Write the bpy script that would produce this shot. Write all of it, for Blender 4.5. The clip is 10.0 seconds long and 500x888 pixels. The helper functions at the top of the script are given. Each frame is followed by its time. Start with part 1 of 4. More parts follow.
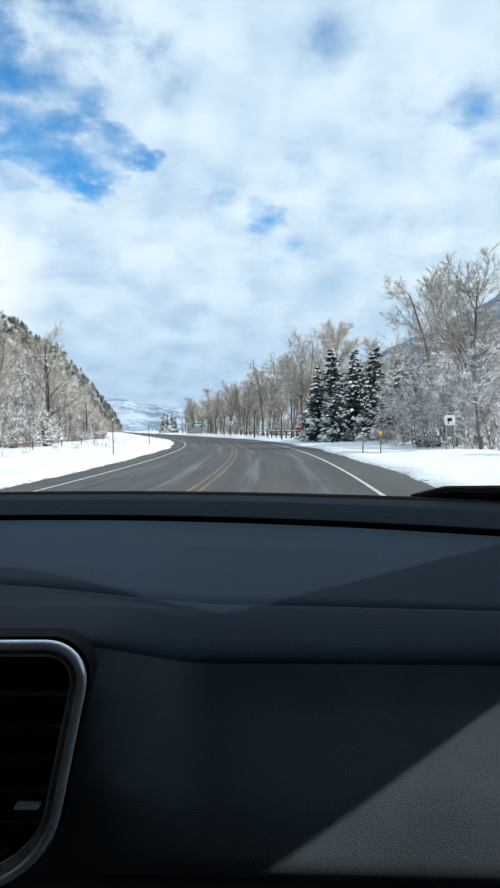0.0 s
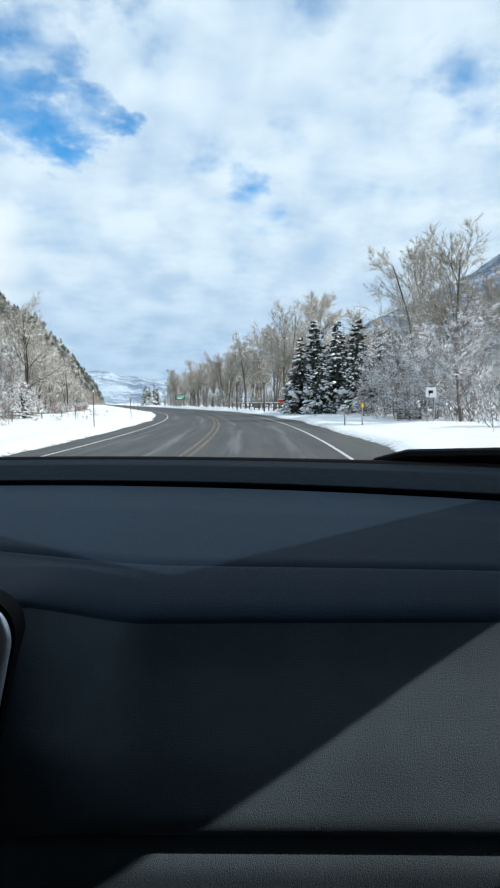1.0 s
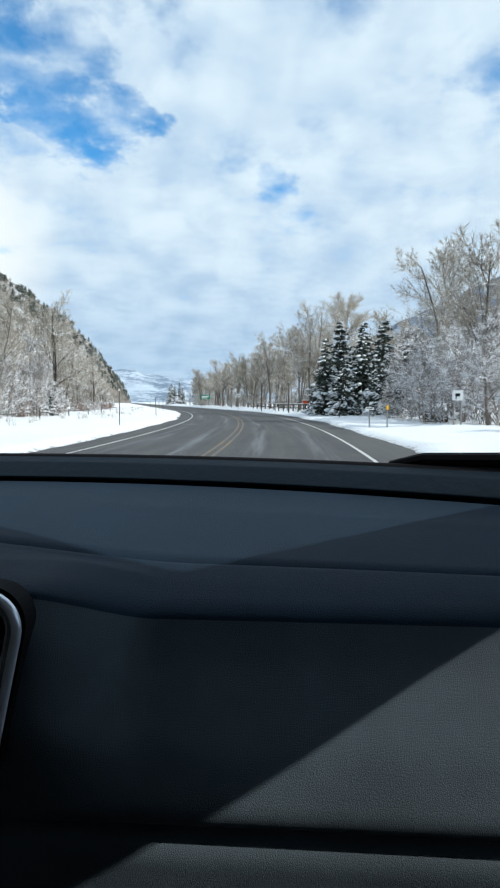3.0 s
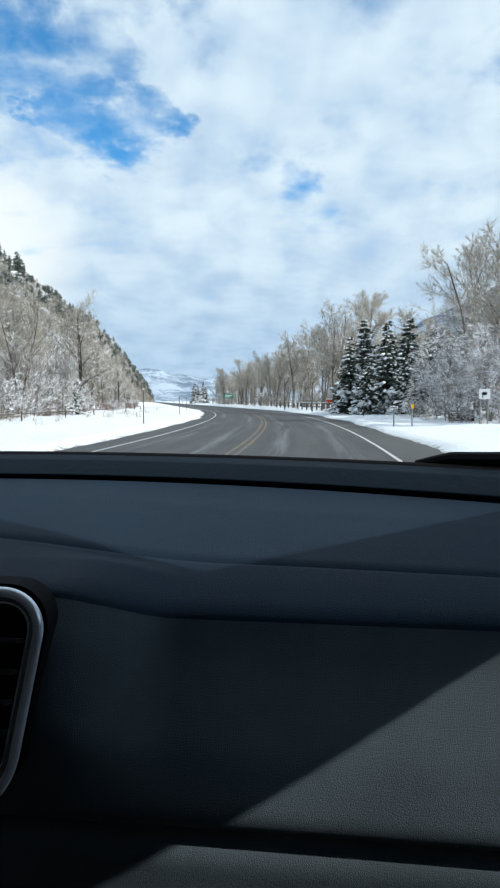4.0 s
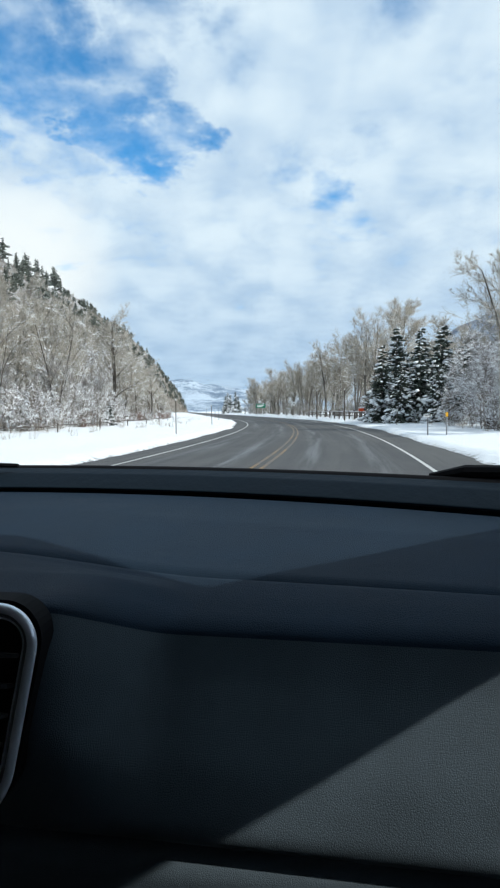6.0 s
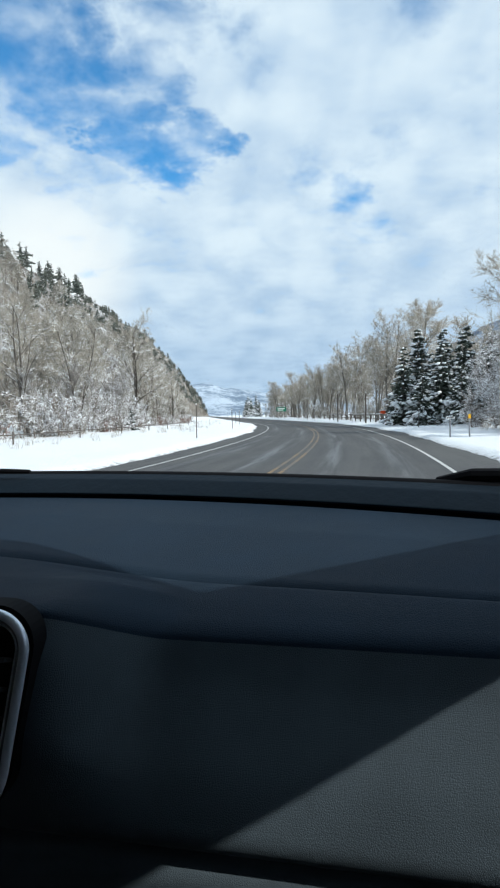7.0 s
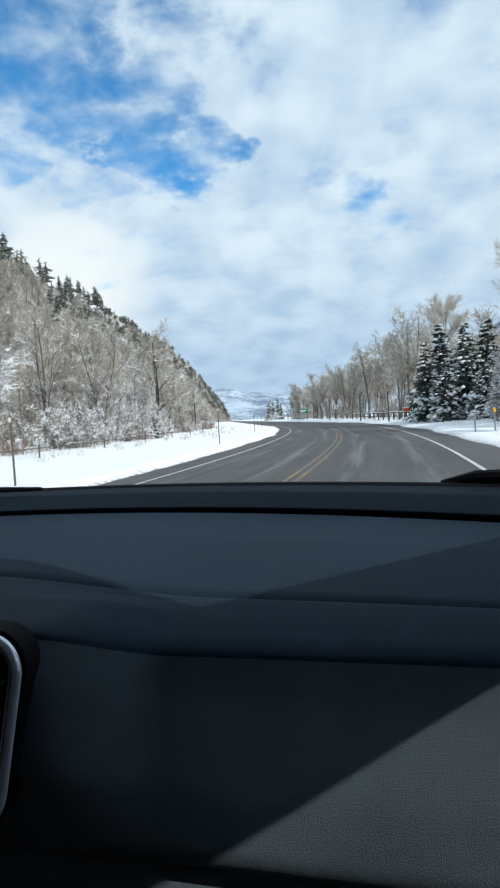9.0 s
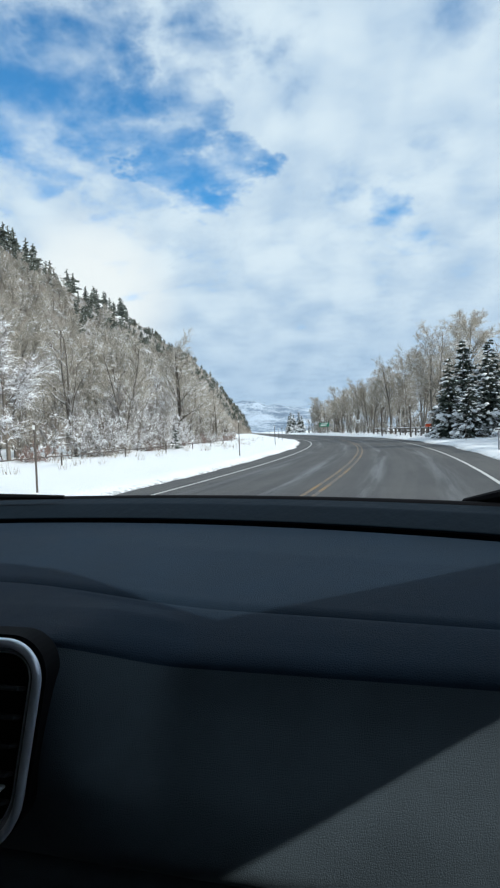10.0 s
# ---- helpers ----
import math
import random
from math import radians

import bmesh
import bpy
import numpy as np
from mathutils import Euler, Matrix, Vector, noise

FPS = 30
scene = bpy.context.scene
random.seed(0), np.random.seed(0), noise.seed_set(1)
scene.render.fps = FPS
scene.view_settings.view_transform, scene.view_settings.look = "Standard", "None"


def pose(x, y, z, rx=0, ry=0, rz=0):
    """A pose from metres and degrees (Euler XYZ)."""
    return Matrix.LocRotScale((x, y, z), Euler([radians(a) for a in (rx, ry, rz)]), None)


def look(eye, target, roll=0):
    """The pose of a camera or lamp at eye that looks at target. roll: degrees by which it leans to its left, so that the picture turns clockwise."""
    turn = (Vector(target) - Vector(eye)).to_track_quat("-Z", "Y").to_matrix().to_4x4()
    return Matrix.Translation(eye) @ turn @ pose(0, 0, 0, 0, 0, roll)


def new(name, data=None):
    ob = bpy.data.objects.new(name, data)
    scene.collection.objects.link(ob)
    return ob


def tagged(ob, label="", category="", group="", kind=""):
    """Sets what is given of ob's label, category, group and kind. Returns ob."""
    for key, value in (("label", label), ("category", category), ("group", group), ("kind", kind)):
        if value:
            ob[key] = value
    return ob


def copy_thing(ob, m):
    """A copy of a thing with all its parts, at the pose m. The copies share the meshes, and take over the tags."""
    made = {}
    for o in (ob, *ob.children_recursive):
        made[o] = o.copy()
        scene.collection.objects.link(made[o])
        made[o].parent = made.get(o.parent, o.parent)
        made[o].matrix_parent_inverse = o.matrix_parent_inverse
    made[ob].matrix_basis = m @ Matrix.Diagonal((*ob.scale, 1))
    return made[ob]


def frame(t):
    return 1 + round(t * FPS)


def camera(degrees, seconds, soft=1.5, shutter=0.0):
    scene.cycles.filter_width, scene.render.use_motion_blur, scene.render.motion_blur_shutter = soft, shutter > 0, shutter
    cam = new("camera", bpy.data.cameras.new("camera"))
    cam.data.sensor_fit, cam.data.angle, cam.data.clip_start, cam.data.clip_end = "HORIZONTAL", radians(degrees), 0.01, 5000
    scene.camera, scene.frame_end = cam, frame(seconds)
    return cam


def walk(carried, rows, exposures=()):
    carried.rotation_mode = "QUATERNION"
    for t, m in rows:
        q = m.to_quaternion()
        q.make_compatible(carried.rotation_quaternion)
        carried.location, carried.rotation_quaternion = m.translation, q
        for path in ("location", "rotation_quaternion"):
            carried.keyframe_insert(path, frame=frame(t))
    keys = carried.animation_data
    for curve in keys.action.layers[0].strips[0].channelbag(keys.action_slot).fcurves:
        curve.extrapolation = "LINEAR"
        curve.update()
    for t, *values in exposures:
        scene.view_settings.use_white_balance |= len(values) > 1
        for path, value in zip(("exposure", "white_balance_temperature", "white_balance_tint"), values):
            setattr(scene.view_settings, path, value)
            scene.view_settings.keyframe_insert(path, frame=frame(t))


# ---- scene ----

# ---------- camera: held in the car, swinging gently to the left ----------
cam = camera(46.5, 10.0, 2.2)
PATH = [
    (0.0, -0.066, -0.002, 1.2122, 88.54, -0.9, -4.82), (0.5, -0.029, -0.007, 1.2099, 87.37, -2.67, -6.83), (1.0, -0.029, 0.013, 1.1956, 85.81, -0.84, -6.46),
    (1.5, -0.024, 0.006, 1.1974, 85.72, -0.47, -5.34), (2.0, -0.02, 0.003, 1.1973, 85.65, 0.02, -4.68), (3.5, -0.016, 0.003, 1.1964, 85.93, -0.25, -3.28),
    (4.0, -0.016, 0.011, 1.1955, 85.76, -0.08, -1.82), (4.5, -0.011, 0.013, 1.1913, 85.73, 0.23, -1.12), (5.0, 0.001, 0.009, 1.2012, 86.0, -0.05, 0.0),
    (5.5, 0.01, 0.007, 1.2025, 86.45, -0.64, 0.7), (7.0, 0.042, 0.006, 1.2041, 87.11, -1.18, 3.44), (7.5, 0.058, 0.005, 1.2087, 87.48, -2.58, 4.16),
    (8.0, 0.049, 0.023, 1.2066, 87.57, -2.23, 4.47), (8.5, 0.067, 0.007, 1.208, 87.64, -2.21, 5.3), (9.0, 0.077, 0.004, 1.214, 87.55, -3.65, 5.74),
    (9.5, 0.086, 0.0, 1.218, 87.92, -3.15, 7.07), (10.0, 0.076, -0.0, 1.2163, 88.86, -2.42, 7.66),
]
walk(cam, [(t, pose(x, y, z, rx, 0, rz) @ pose(0, 0, 0, 0, 0, roll)) for t, x, y, z, rx, roll, rz in PATH], exposures=[(t, stops, 6280, 6.0) for t, stops in ((0.0, 0.13), (2.0, 0.11), (5.0, 0.07), (7.5, 0.05), (9.0, 0.03), (10.0, -0.03))])

# ---------- world, sun ----------
SUN_AZ, SUN_EL = 117.0, 35.0      # degrees clockwise from +Y, above the horizon
sun_dir = Vector((math.sin(radians(SUN_AZ)) * math.cos(radians(SUN_EL)), math.cos(radians(SUN_AZ)) * math.cos(radians(SUN_EL)), math.sin(radians(SUN_EL))))
sun = new("sun", bpy.data.lights.new("sun", "SUN"))
sun.data.energy, sun.data.angle, sun.data.color = 3.6, radians(0.6), (1.0, 0.95, 0.88)
sun.matrix_world = look(sun_dir * 100, (0, 0, 0))


class Nodes:
    """Short hand for node trees."""

    def __init__(self, tree):
        self.t = tree
        tree.nodes.clear()

    def add(self, kind, **inputs):
        n = self.t.nodes.new(kind)
        return self.fill(n, **inputs)

    def fill(self, n, **inputs):
        for k, v in inputs.items():
            self.put(n, k.replace("_", " "), v)
        return n

    def put(self, n, key, v):
        s = n.inputs[int(key[1:]) if key[0] == "i" and key[1:].isdigit() else key]
        if isinstance(v, bpy.types.NodeSocket):
            self.t.links.new(v, s)
        else:
            s.default_value = v

    def math(self, op, a, b=0.0, c=0.0):
        n = self.add("ShaderNodeMath", i0=a, i1=b, i2=c)
        n.operation = op
        return n.outputs[0]

    def vmath(self, op, a, b=(0, 0, 0)):
        n = self.add("ShaderNodeVectorMath", i0=a, i1=b)
        n.operation = op
        return n.outputs["Value"] if op in ("DOT_PRODUCT", "LENGTH") else n.outputs[0]

    def mix(self, f, a, b):
        n = self.add("ShaderNodeMix")
        n.data_type = "RGBA"
        self.put(n, "i0", f)
        self.put(n, "i6", a if isinstance(a, bpy.types.NodeSocket) else (*a, 1))
        self.put(n, "i7", b if isinstance(b, bpy.types.NodeSocket) else (*b, 1))
        return n.outputs[2]

    def ramp(self, v, lo, hi, a=0.0, b=1.0):
        n = self.add("ShaderNodeMapRange", i0=v, i1=lo, i2=hi, i3=a, i4=b)
        n.interpolation_type = "SMOOTHSTEP"
        return n.outputs[0]

    def attribute(self, key):
        n = self.add("ShaderNodeAttribute")
        n.attribute_name = key
        return n.outputs["Fac"]

    def noise(self, vec, scale, detail=4.0, rough=0.55, warp=0.0):
        return self.add("ShaderNodeTexNoise", Vector=vec, Scale=scale, Detail=detail, Roughness=rough, Distortion=warp).outputs["Fac"]

    def bump(self, h, strength, distance):
        return self.add("ShaderNodeBump", Height=h, Strength=strength, Distance=distance).outputs[0]


world = bpy.data.worlds.new("sky")
scene.world = world
world.use_nodes = True
W = Nodes(world.node_tree)
way = W.add("ShaderNodeTexCoord").outputs["Generated"]
sky = W.add("ShaderNodeTexSky")
sky.sky_type, sky.sun_disc = "NISHITA", False
sky.sun_elevation, sky.sun_rotation = radians(SUN_EL), radians(SUN_AZ)
sky.altitude, sky.dust_density, sky.ozone_density = 1800.0, 0.2, 2.0
xyz = W.add("ShaderNodeSeparateXYZ", Vector=way)
up = W.math("MAXIMUM", xyz.outputs[2], 0.0)
flat = W.math("ADD", up, 0.22)
plane = W.add("ShaderNodeCombineXYZ", X=W.math("DIVIDE", xyz.outputs[0], flat), Y=W.math("DIVIDE", xyz.outputs[1], flat), Z=0.0).outputs[0]
big = W.noise(plane, 2.3, 8.0, 0.58, 0.15)
fine = W.noise(plane, 7.0, 6.0, 0.52, 0.15)


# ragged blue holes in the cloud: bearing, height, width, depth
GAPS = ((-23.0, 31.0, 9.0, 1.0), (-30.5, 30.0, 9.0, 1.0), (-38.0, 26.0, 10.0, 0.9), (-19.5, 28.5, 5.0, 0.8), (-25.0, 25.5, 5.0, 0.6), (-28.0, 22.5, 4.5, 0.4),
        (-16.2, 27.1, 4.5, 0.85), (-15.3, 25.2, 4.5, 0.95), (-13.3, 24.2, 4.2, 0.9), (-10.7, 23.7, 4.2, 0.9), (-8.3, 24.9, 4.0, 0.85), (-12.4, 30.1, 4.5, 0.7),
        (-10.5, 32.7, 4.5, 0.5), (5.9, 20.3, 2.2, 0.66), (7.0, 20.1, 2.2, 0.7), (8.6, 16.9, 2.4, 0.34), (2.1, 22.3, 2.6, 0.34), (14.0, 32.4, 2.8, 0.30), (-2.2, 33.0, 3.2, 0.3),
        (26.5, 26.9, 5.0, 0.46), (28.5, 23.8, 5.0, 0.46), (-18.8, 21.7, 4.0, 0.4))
warp = W.add("ShaderNodeTexNoise", Vector=plane, Scale=5.5, Detail=7.0, Roughness=0.62)
stray = W.vmath("SUBTRACT", warp.outputs["Color"], (0.5, 0.5, 0.5))
bent = W.vmath("NORMALIZE", W.vmath("ADD", way, W.vmath("MULTIPLY", stray, (0.30, 0.30, 0.11))))
curled = W.vmath("NORMALIZE", W.vmath("ADD", way, W.vmath("MULTIPLY", stray, (0.11, 0.11, 0.03))))


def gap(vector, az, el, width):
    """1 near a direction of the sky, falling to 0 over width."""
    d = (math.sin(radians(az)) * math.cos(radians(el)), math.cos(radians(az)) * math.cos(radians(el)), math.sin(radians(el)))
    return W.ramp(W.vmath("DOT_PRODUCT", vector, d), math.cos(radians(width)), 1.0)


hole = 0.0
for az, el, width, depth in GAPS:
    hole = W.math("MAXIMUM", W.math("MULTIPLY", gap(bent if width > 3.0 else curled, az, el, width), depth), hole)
cover = W.math("ADD", W.math("MULTIPLY", W.math("SUBTRACT", big, 0.5), 0.7), W.math("MULTIPLY", W.math("SUBTRACT", fine, 0.5), 1.3))
low = W.ramp(up, 0.03, 0.30)
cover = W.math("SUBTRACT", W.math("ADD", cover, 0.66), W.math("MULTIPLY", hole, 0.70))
cover = W.ramp(W.math("SUBTRACT", W.math("ADD", cover, 0.22), W.math("MULTIPLY", low, 0.36)), -0.30, 0.46)
shade = W.math("ADD", W.math("MULTIPLY", W.noise(plane, 3.6, 6.0, 0.55, 0.1), 0.65), W.math("MULTIPLY", fine, 0.35))
shade = W.ramp(shade, 0.30, 0.66)
cloud = W.mix(low, W.mix(shade, (0.38, 0.525, 0.72), (0.53, 0.67, 0.845)), W.mix(shade, (0.50, 0.635, 0.81), (0.765, 0.86, 0.95)))
azure = W.vmath("MULTIPLY", sky.outputs[0], (0.55, 1.22, 1.45))
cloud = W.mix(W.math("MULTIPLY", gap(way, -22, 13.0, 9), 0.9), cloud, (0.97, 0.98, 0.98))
blue = W.add("ShaderNodeBackground", Color=azure, Strength=0.15)
white = W.add("ShaderNodeBackground", Color=cloud, Strength=1.0)
both = W.add("ShaderNodeMixShader", Fac=cover)
W.t.links.new(blue.outputs[0], both.inputs[1])
W.t.links.new(white.outputs[0], both.inputs[2])
W.t.links.new(both.outputs[0], W.add("ShaderNodeOutputWorld").inputs[0])


# ---------- materials ----------
def material(name, build):
    m = bpy.data.materials.new(name)
    m.use_nodes = True
    n = Nodes(m.node_tree)
    bsdf = n.add("ShaderNodeBsdfPrincipled")
    build(n, bsdf)
    n.t.links.new(bsdf.outputs[0], n.add("ShaderNodeOutputMaterial").inputs[0])
    return m


def where(n):
    return n.add("ShaderNodeNewGeometry").outputs["Position"]


def local(n):
    return n.add("ShaderNodeTexCoord").outputs["Object"]


def chance(n):
    return n.add("ShaderNodeObjectInfo").outputs["Random"]


def plain(name, colour, rough, metal=0.0, vary=0.25, scale=8.0, bump=0.2):
    def build(n, b):
        v = n.noise(local(n), scale, 5.0)
        n.put(b, "Base Color", n.mix(v, tuple(c * (1 - vary) for c in colour), tuple(min(1, c * (1 + vary)) for c in colour)))
        n.put(b, "Roughness", n.math("ADD", n.math("MULTIPLY", v, 0.2), rough - 0.1))
        n.put(b, "Metallic", metal)
        n.put(b, "Specular IOR Level", 0.5 if metal else 0.14)
        if bump:
            n.put(b, "Normal", n.bump(n.noise(local(n), scale * 6, 3.0), bump, 0.01))
    return material(name, build)


def leather(name, colour, rough=0.5, grain=900.0, depth=0.5, gloss=0.05):
    def build(n, b):
        p = local(n)
        cell = n.add("ShaderNodeTexVoronoi")
        cell.feature = "DISTANCE_TO_EDGE"
        n.fill(cell, Vector=p, Scale=grain * 0.45)
        cell = n.ramp(cell.outputs[0], 0.0, 0.25)
        dust = n.noise(p, 7.0, 6.0, 0.65)
        fine = n.noise(p, grain, 2.0)
        n.put(b, "Base Color", n.mix(n.ramp(dust, 0.35, 0.75), colour, tuple(c * 1.35 for c in colour)))
        n.put(b, "Roughness", n.math("ADD", n.math("MULTIPLY", dust, 0.25), rough - 0.12))
        n.put(b, "Specular IOR Level", gloss)
        n.put(b, "Normal", n.bump(n.math("ADD", cell, n.math("MULTIPLY", fine, 0.3)), depth, 0.0006))
    return material(name, build)


def snow_build(n, b):
    p = where(n)
    big, small = n.noise(p, 0.35, 5.0), n.noise(p, 9.0, 6.0, 0.7)
    n.put(b, "Base Color", n.mix(big, (0.80, 0.83, 0.87), (0.90, 0.91, 0.92)))
    n.put(b, "Roughness", 0.75)
    n.put(b, "Normal", n.bump(n.math("ADD", n.math("MULTIPLY", big, 2.0), small), 0.5, 0.12))


def verge_build(n, b):
    """Snow, dirtied with grit beside the road and broken by dry grass."""
    p = where(n)
    big, small = n.noise(p, 0.35, 5.0), n.noise(p, 7.0, 6.0, 0.7)
    edge = n.attribute("edge")
    grit = n.ramp(n.math("ADD", n.math("MULTIPLY", edge, 0.55), n.math("MULTIPLY", n.noise(p, 4.0, 7.0, 0.75), 0.7)), 0.80, 0.98)
    tuft = n.math("MULTIPLY", n.ramp(n.noise(p, 1.3, 8.0, 0.75), 0.66, 0.74), 0.5)
    colour = n.mix(big, (0.80, 0.83, 0.87), (0.90, 0.91, 0.92))
    colour = n.mix(tuft, colour, (0.30, 0.24, 0.16))
    n.put(b, "Base Color", n.mix(grit, colour, (0.16, 0.145, 0.13)))
    n.put(b, "Roughness", 0.75)
    n.put(b, "Normal", n.bump(n.math("ADD", n.math("MULTIPLY", big, 2.0), small), 0.6, 0.12))


def asphalt_build(n, b):
    p = where(n)
    across = n.attribute("across")
    along = n.attribute("along")
    road = n.add("ShaderNodeCombineXYZ", X=n.math("MULTIPLY", across, 2.2), Y=n.math("MULTIPLY", along, 0.09), Z=0.0).outputs[0]
    streak = n.noise(road, 1.0, 6.0, 0.6, 0.2)
    grain, patch = n.noise(p, 60.0, 3.0, 0.8), n.noise(p, 0.5, 6.0, 0.65)

    def track(at, width):
        return n.ramp(n.math("ABSOLUTE", n.math("SUBTRACT", across, at)), width, 0.0)

    polish = n.math("ADD", n.math("ADD", track(0.95, 0.55), track(2.6, 0.55)), n.math("ADD", track(-0.95, 0.55), track(-2.6, 0.55)))
    tone = n.math("ADD", n.math("MULTIPLY", streak, 0.6), n.math("MULTIPLY", patch, 0.4))
    colour = n.mix(n.ramp(tone, 0.3, 0.7), (0.050, 0.050, 0.053), (0.095, 0.093, 0.090))
    salt = n.ramp(n.math("ADD", n.math("MULTIPLY", streak, 0.7), n.math("MULTIPLY", polish, 0.12)), 0.46, 0.62)
    colour = n.mix(n.math("MULTIPLY", salt, 0.40), colour, (0.20, 0.20, 0.205))
    colour = n.mix(n.math("MULTIPLY", n.ramp(grain, 0.55, 0.8), 0.35), colour, (0.18, 0.175, 0.17))
    n.put(b, "Base Color", colour)
    n.put(b, "Roughness", n.math("SUBTRACT", 0.86, n.math("MULTIPLY", n.math("MULTIPLY", polish, n.ramp(streak, 0.4, 0.6)), 0.30)))
    n.put(b, "Normal", n.bump(grain, 0.5, 0.008))


def paint(name, colour, wear):
    def build(n, b):
        p = where(n)
        worn = n.ramp(n.math("ADD", n.math("MULTIPLY", n.noise(p, 14.0, 6.0, 0.75), 0.65), n.math("MULTIPLY", n.noise(p, 0.7, 4.0), 0.35)), wear, wear + 0.16)
        n.put(b, "Base Color", n.mix(worn, colour, (0.10, 0.095, 0.09)))
        n.put(b, "Roughness", 0.7)
        n.put(b, "Normal", n.bump(n.noise(p, 50.0, 3.0), 0.4, 0.005))
    return material(name, build)


def bark(name, dark, pale, snow):
    """Bark or twigs with snow lying on the upper sides."""
    def build(n, b):
        g = n.add("ShaderNodeNewGeometry")
        p = g.outputs["Position"]
        up = n.add("ShaderNodeSeparateXYZ", Vector=g.outputs["Normal"]).outputs[2]
        tone = n.noise(p, 3.0, 5.0, 0.7)
        wood = n.mix(n.math("ADD", n.math("MULTIPLY", tone, 0.6), n.math("MULTIPLY", chance(n), 0.4)), dark, pale)
        lying = n.ramp(n.math("ADD", n.math("MULTIPLY", up, 0.5), n.math("MULTIPLY", n.noise(p, 1.6, 5.0, 0.7), 0.9)), 1.02 - snow, 1.12 - snow)
        n.put(b, "Base Color", n.mix(lying, wood, (0.86, 0.88, 0.91)))
        n.put(b, "Roughness", 0.85)
    return material(name, build)


def needles_build(n, b, dark, pale, bare):
    g = n.add("ShaderNodeNewGeometry")
    p = g.outputs["Position"]
    up = n.add("ShaderNodeSeparateXYZ", Vector=g.outputs["Normal"]).outputs[2]
    tone = n.math("ADD", n.math("MULTIPLY", n.noise(p, 2.0, 4.0), 0.6), n.math("MULTIPLY", g.outputs["Random Per Island"], 0.4))
    green = n.mix(tone, dark, pale)
    lying = n.ramp(n.math("ADD", n.math("MULTIPLY", up, 0.5), n.math("MULTIPLY", n.noise(p, 1.8, 5.0, 0.7), 0.9)), bare, bare + 0.10)
    n.put(b, "Base Color", n.mix(lying, green, (0.84, 0.87, 0.91)))
    n.put(b, "Roughness", 0.8)


def hill_build(n, b):
    """Snowy hillside: rock bands, scrub and drifts."""
    g = n.add("ShaderNodeNewGeometry")
    p = g.outputs["Position"]
    steep = n.add("ShaderNodeSeparateXYZ", Vector=g.outputs["Normal"]).outputs[2]
    h = n.add("ShaderNodeSeparateXYZ", Vector=p).outputs[2]
    band = n.noise(n.vmath("MULTIPLY", p, (0.02, 0.02, 0.22)), 1.0, 6.0, 0.65, 0.6)
    mid, small = n.noise(p, 0.06, 7.0, 0.7), n.noise(p, 0.6, 6.0, 0.75)
    rock = n.mix(n.noise(p, 0.25, 6.0), (0.15, 0.135, 0.12), (0.33, 0.29, 0.245))
    scrub = n.mix(small, (0.075, 0.068, 0.058), (0.22, 0.20, 0.17))
    bare = n.mix(n.ramp(band, 0.42, 0.62), scrub, rock)
    lying = n.ramp(n.math("ADD", n.math("MULTIPLY", small, 0.55), n.math("ADD", n.math("MULTIPLY", mid, 0.35), n.math("MULTIPLY", steep, 0.12))), 0.54, 0.66)
    n.put(b, "Base Color", n.mix(lying, bare, (0.76, 0.79, 0.84)))
    n.put(b, "Roughness", 0.9)
    n.put(b, "Normal", n.bump(small, 0.8, 1.2))


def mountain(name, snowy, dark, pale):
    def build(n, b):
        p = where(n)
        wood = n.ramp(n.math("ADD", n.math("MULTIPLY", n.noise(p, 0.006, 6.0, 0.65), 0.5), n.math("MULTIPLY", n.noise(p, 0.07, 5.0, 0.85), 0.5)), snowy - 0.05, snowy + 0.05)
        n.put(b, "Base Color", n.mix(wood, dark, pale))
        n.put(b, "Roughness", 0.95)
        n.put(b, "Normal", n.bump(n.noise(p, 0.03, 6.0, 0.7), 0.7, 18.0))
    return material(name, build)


M_SNOW = material("snow", snow_build)
M_VERGE = material("snow_verge", verge_build)
M_ROAD = material("asphalt", asphalt_build)
M_WHITE = paint("white_line", (0.52, 0.52, 0.50), 0.54)
M_YELLOW = paint("yellow_line", (0.27, 0.16, 0.055), 0.40)
M_BARK = bark("bark", (0.06, 0.054, 0.047), (0.20, 0.182, 0.16), 0.36)
M_BARK_OLD = bark("bark_old", (0.045, 0.039, 0.033), (0.15, 0.13, 0.11), 0.36)
M_TWIG = bark("twigs", (0.175, 0.156, 0.128), (0.50, 0.455, 0.385), 0.345)
M_BARK_SNOWY = bark("bark_snowy", (0.11, 0.09, 0.075), (0.26, 0.22, 0.18), 0.34)
M_TWIG_SNOWY = bark("twigs_snowy", (0.15, 0.135, 0.115), (0.34, 0.305, 0.26), 0.30)
M_TWIG_FROST = bark("twigs_frost", (0.17, 0.152, 0.147), (0.36, 0.325, 0.305), 0.43)
M_TWIG_RED = bark("twigs_red", (0.14, 0.09, 0.078), (0.30, 0.205, 0.172), 0.27)
M_PALE = bark("pale_bark", (0.30, 0.285, 0.26), (0.62, 0.60, 0.56), 0.30)
M_NEEDLE = material("needles", lambda n, b: needles_build(n, b, (0.016, 0.025, 0.020), (0.050, 0.066, 0.048), 0.76))
M_PINE = material("pine_needles", lambda n, b: needles_build(n, b, (0.034, 0.044, 0.036), (0.085, 0.098, 0.075), 0.74))
M_HILL = material("hillside", hill_build)
# Distant haze is put into these bluish base colours.
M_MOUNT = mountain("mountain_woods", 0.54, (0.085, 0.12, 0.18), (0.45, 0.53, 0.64))
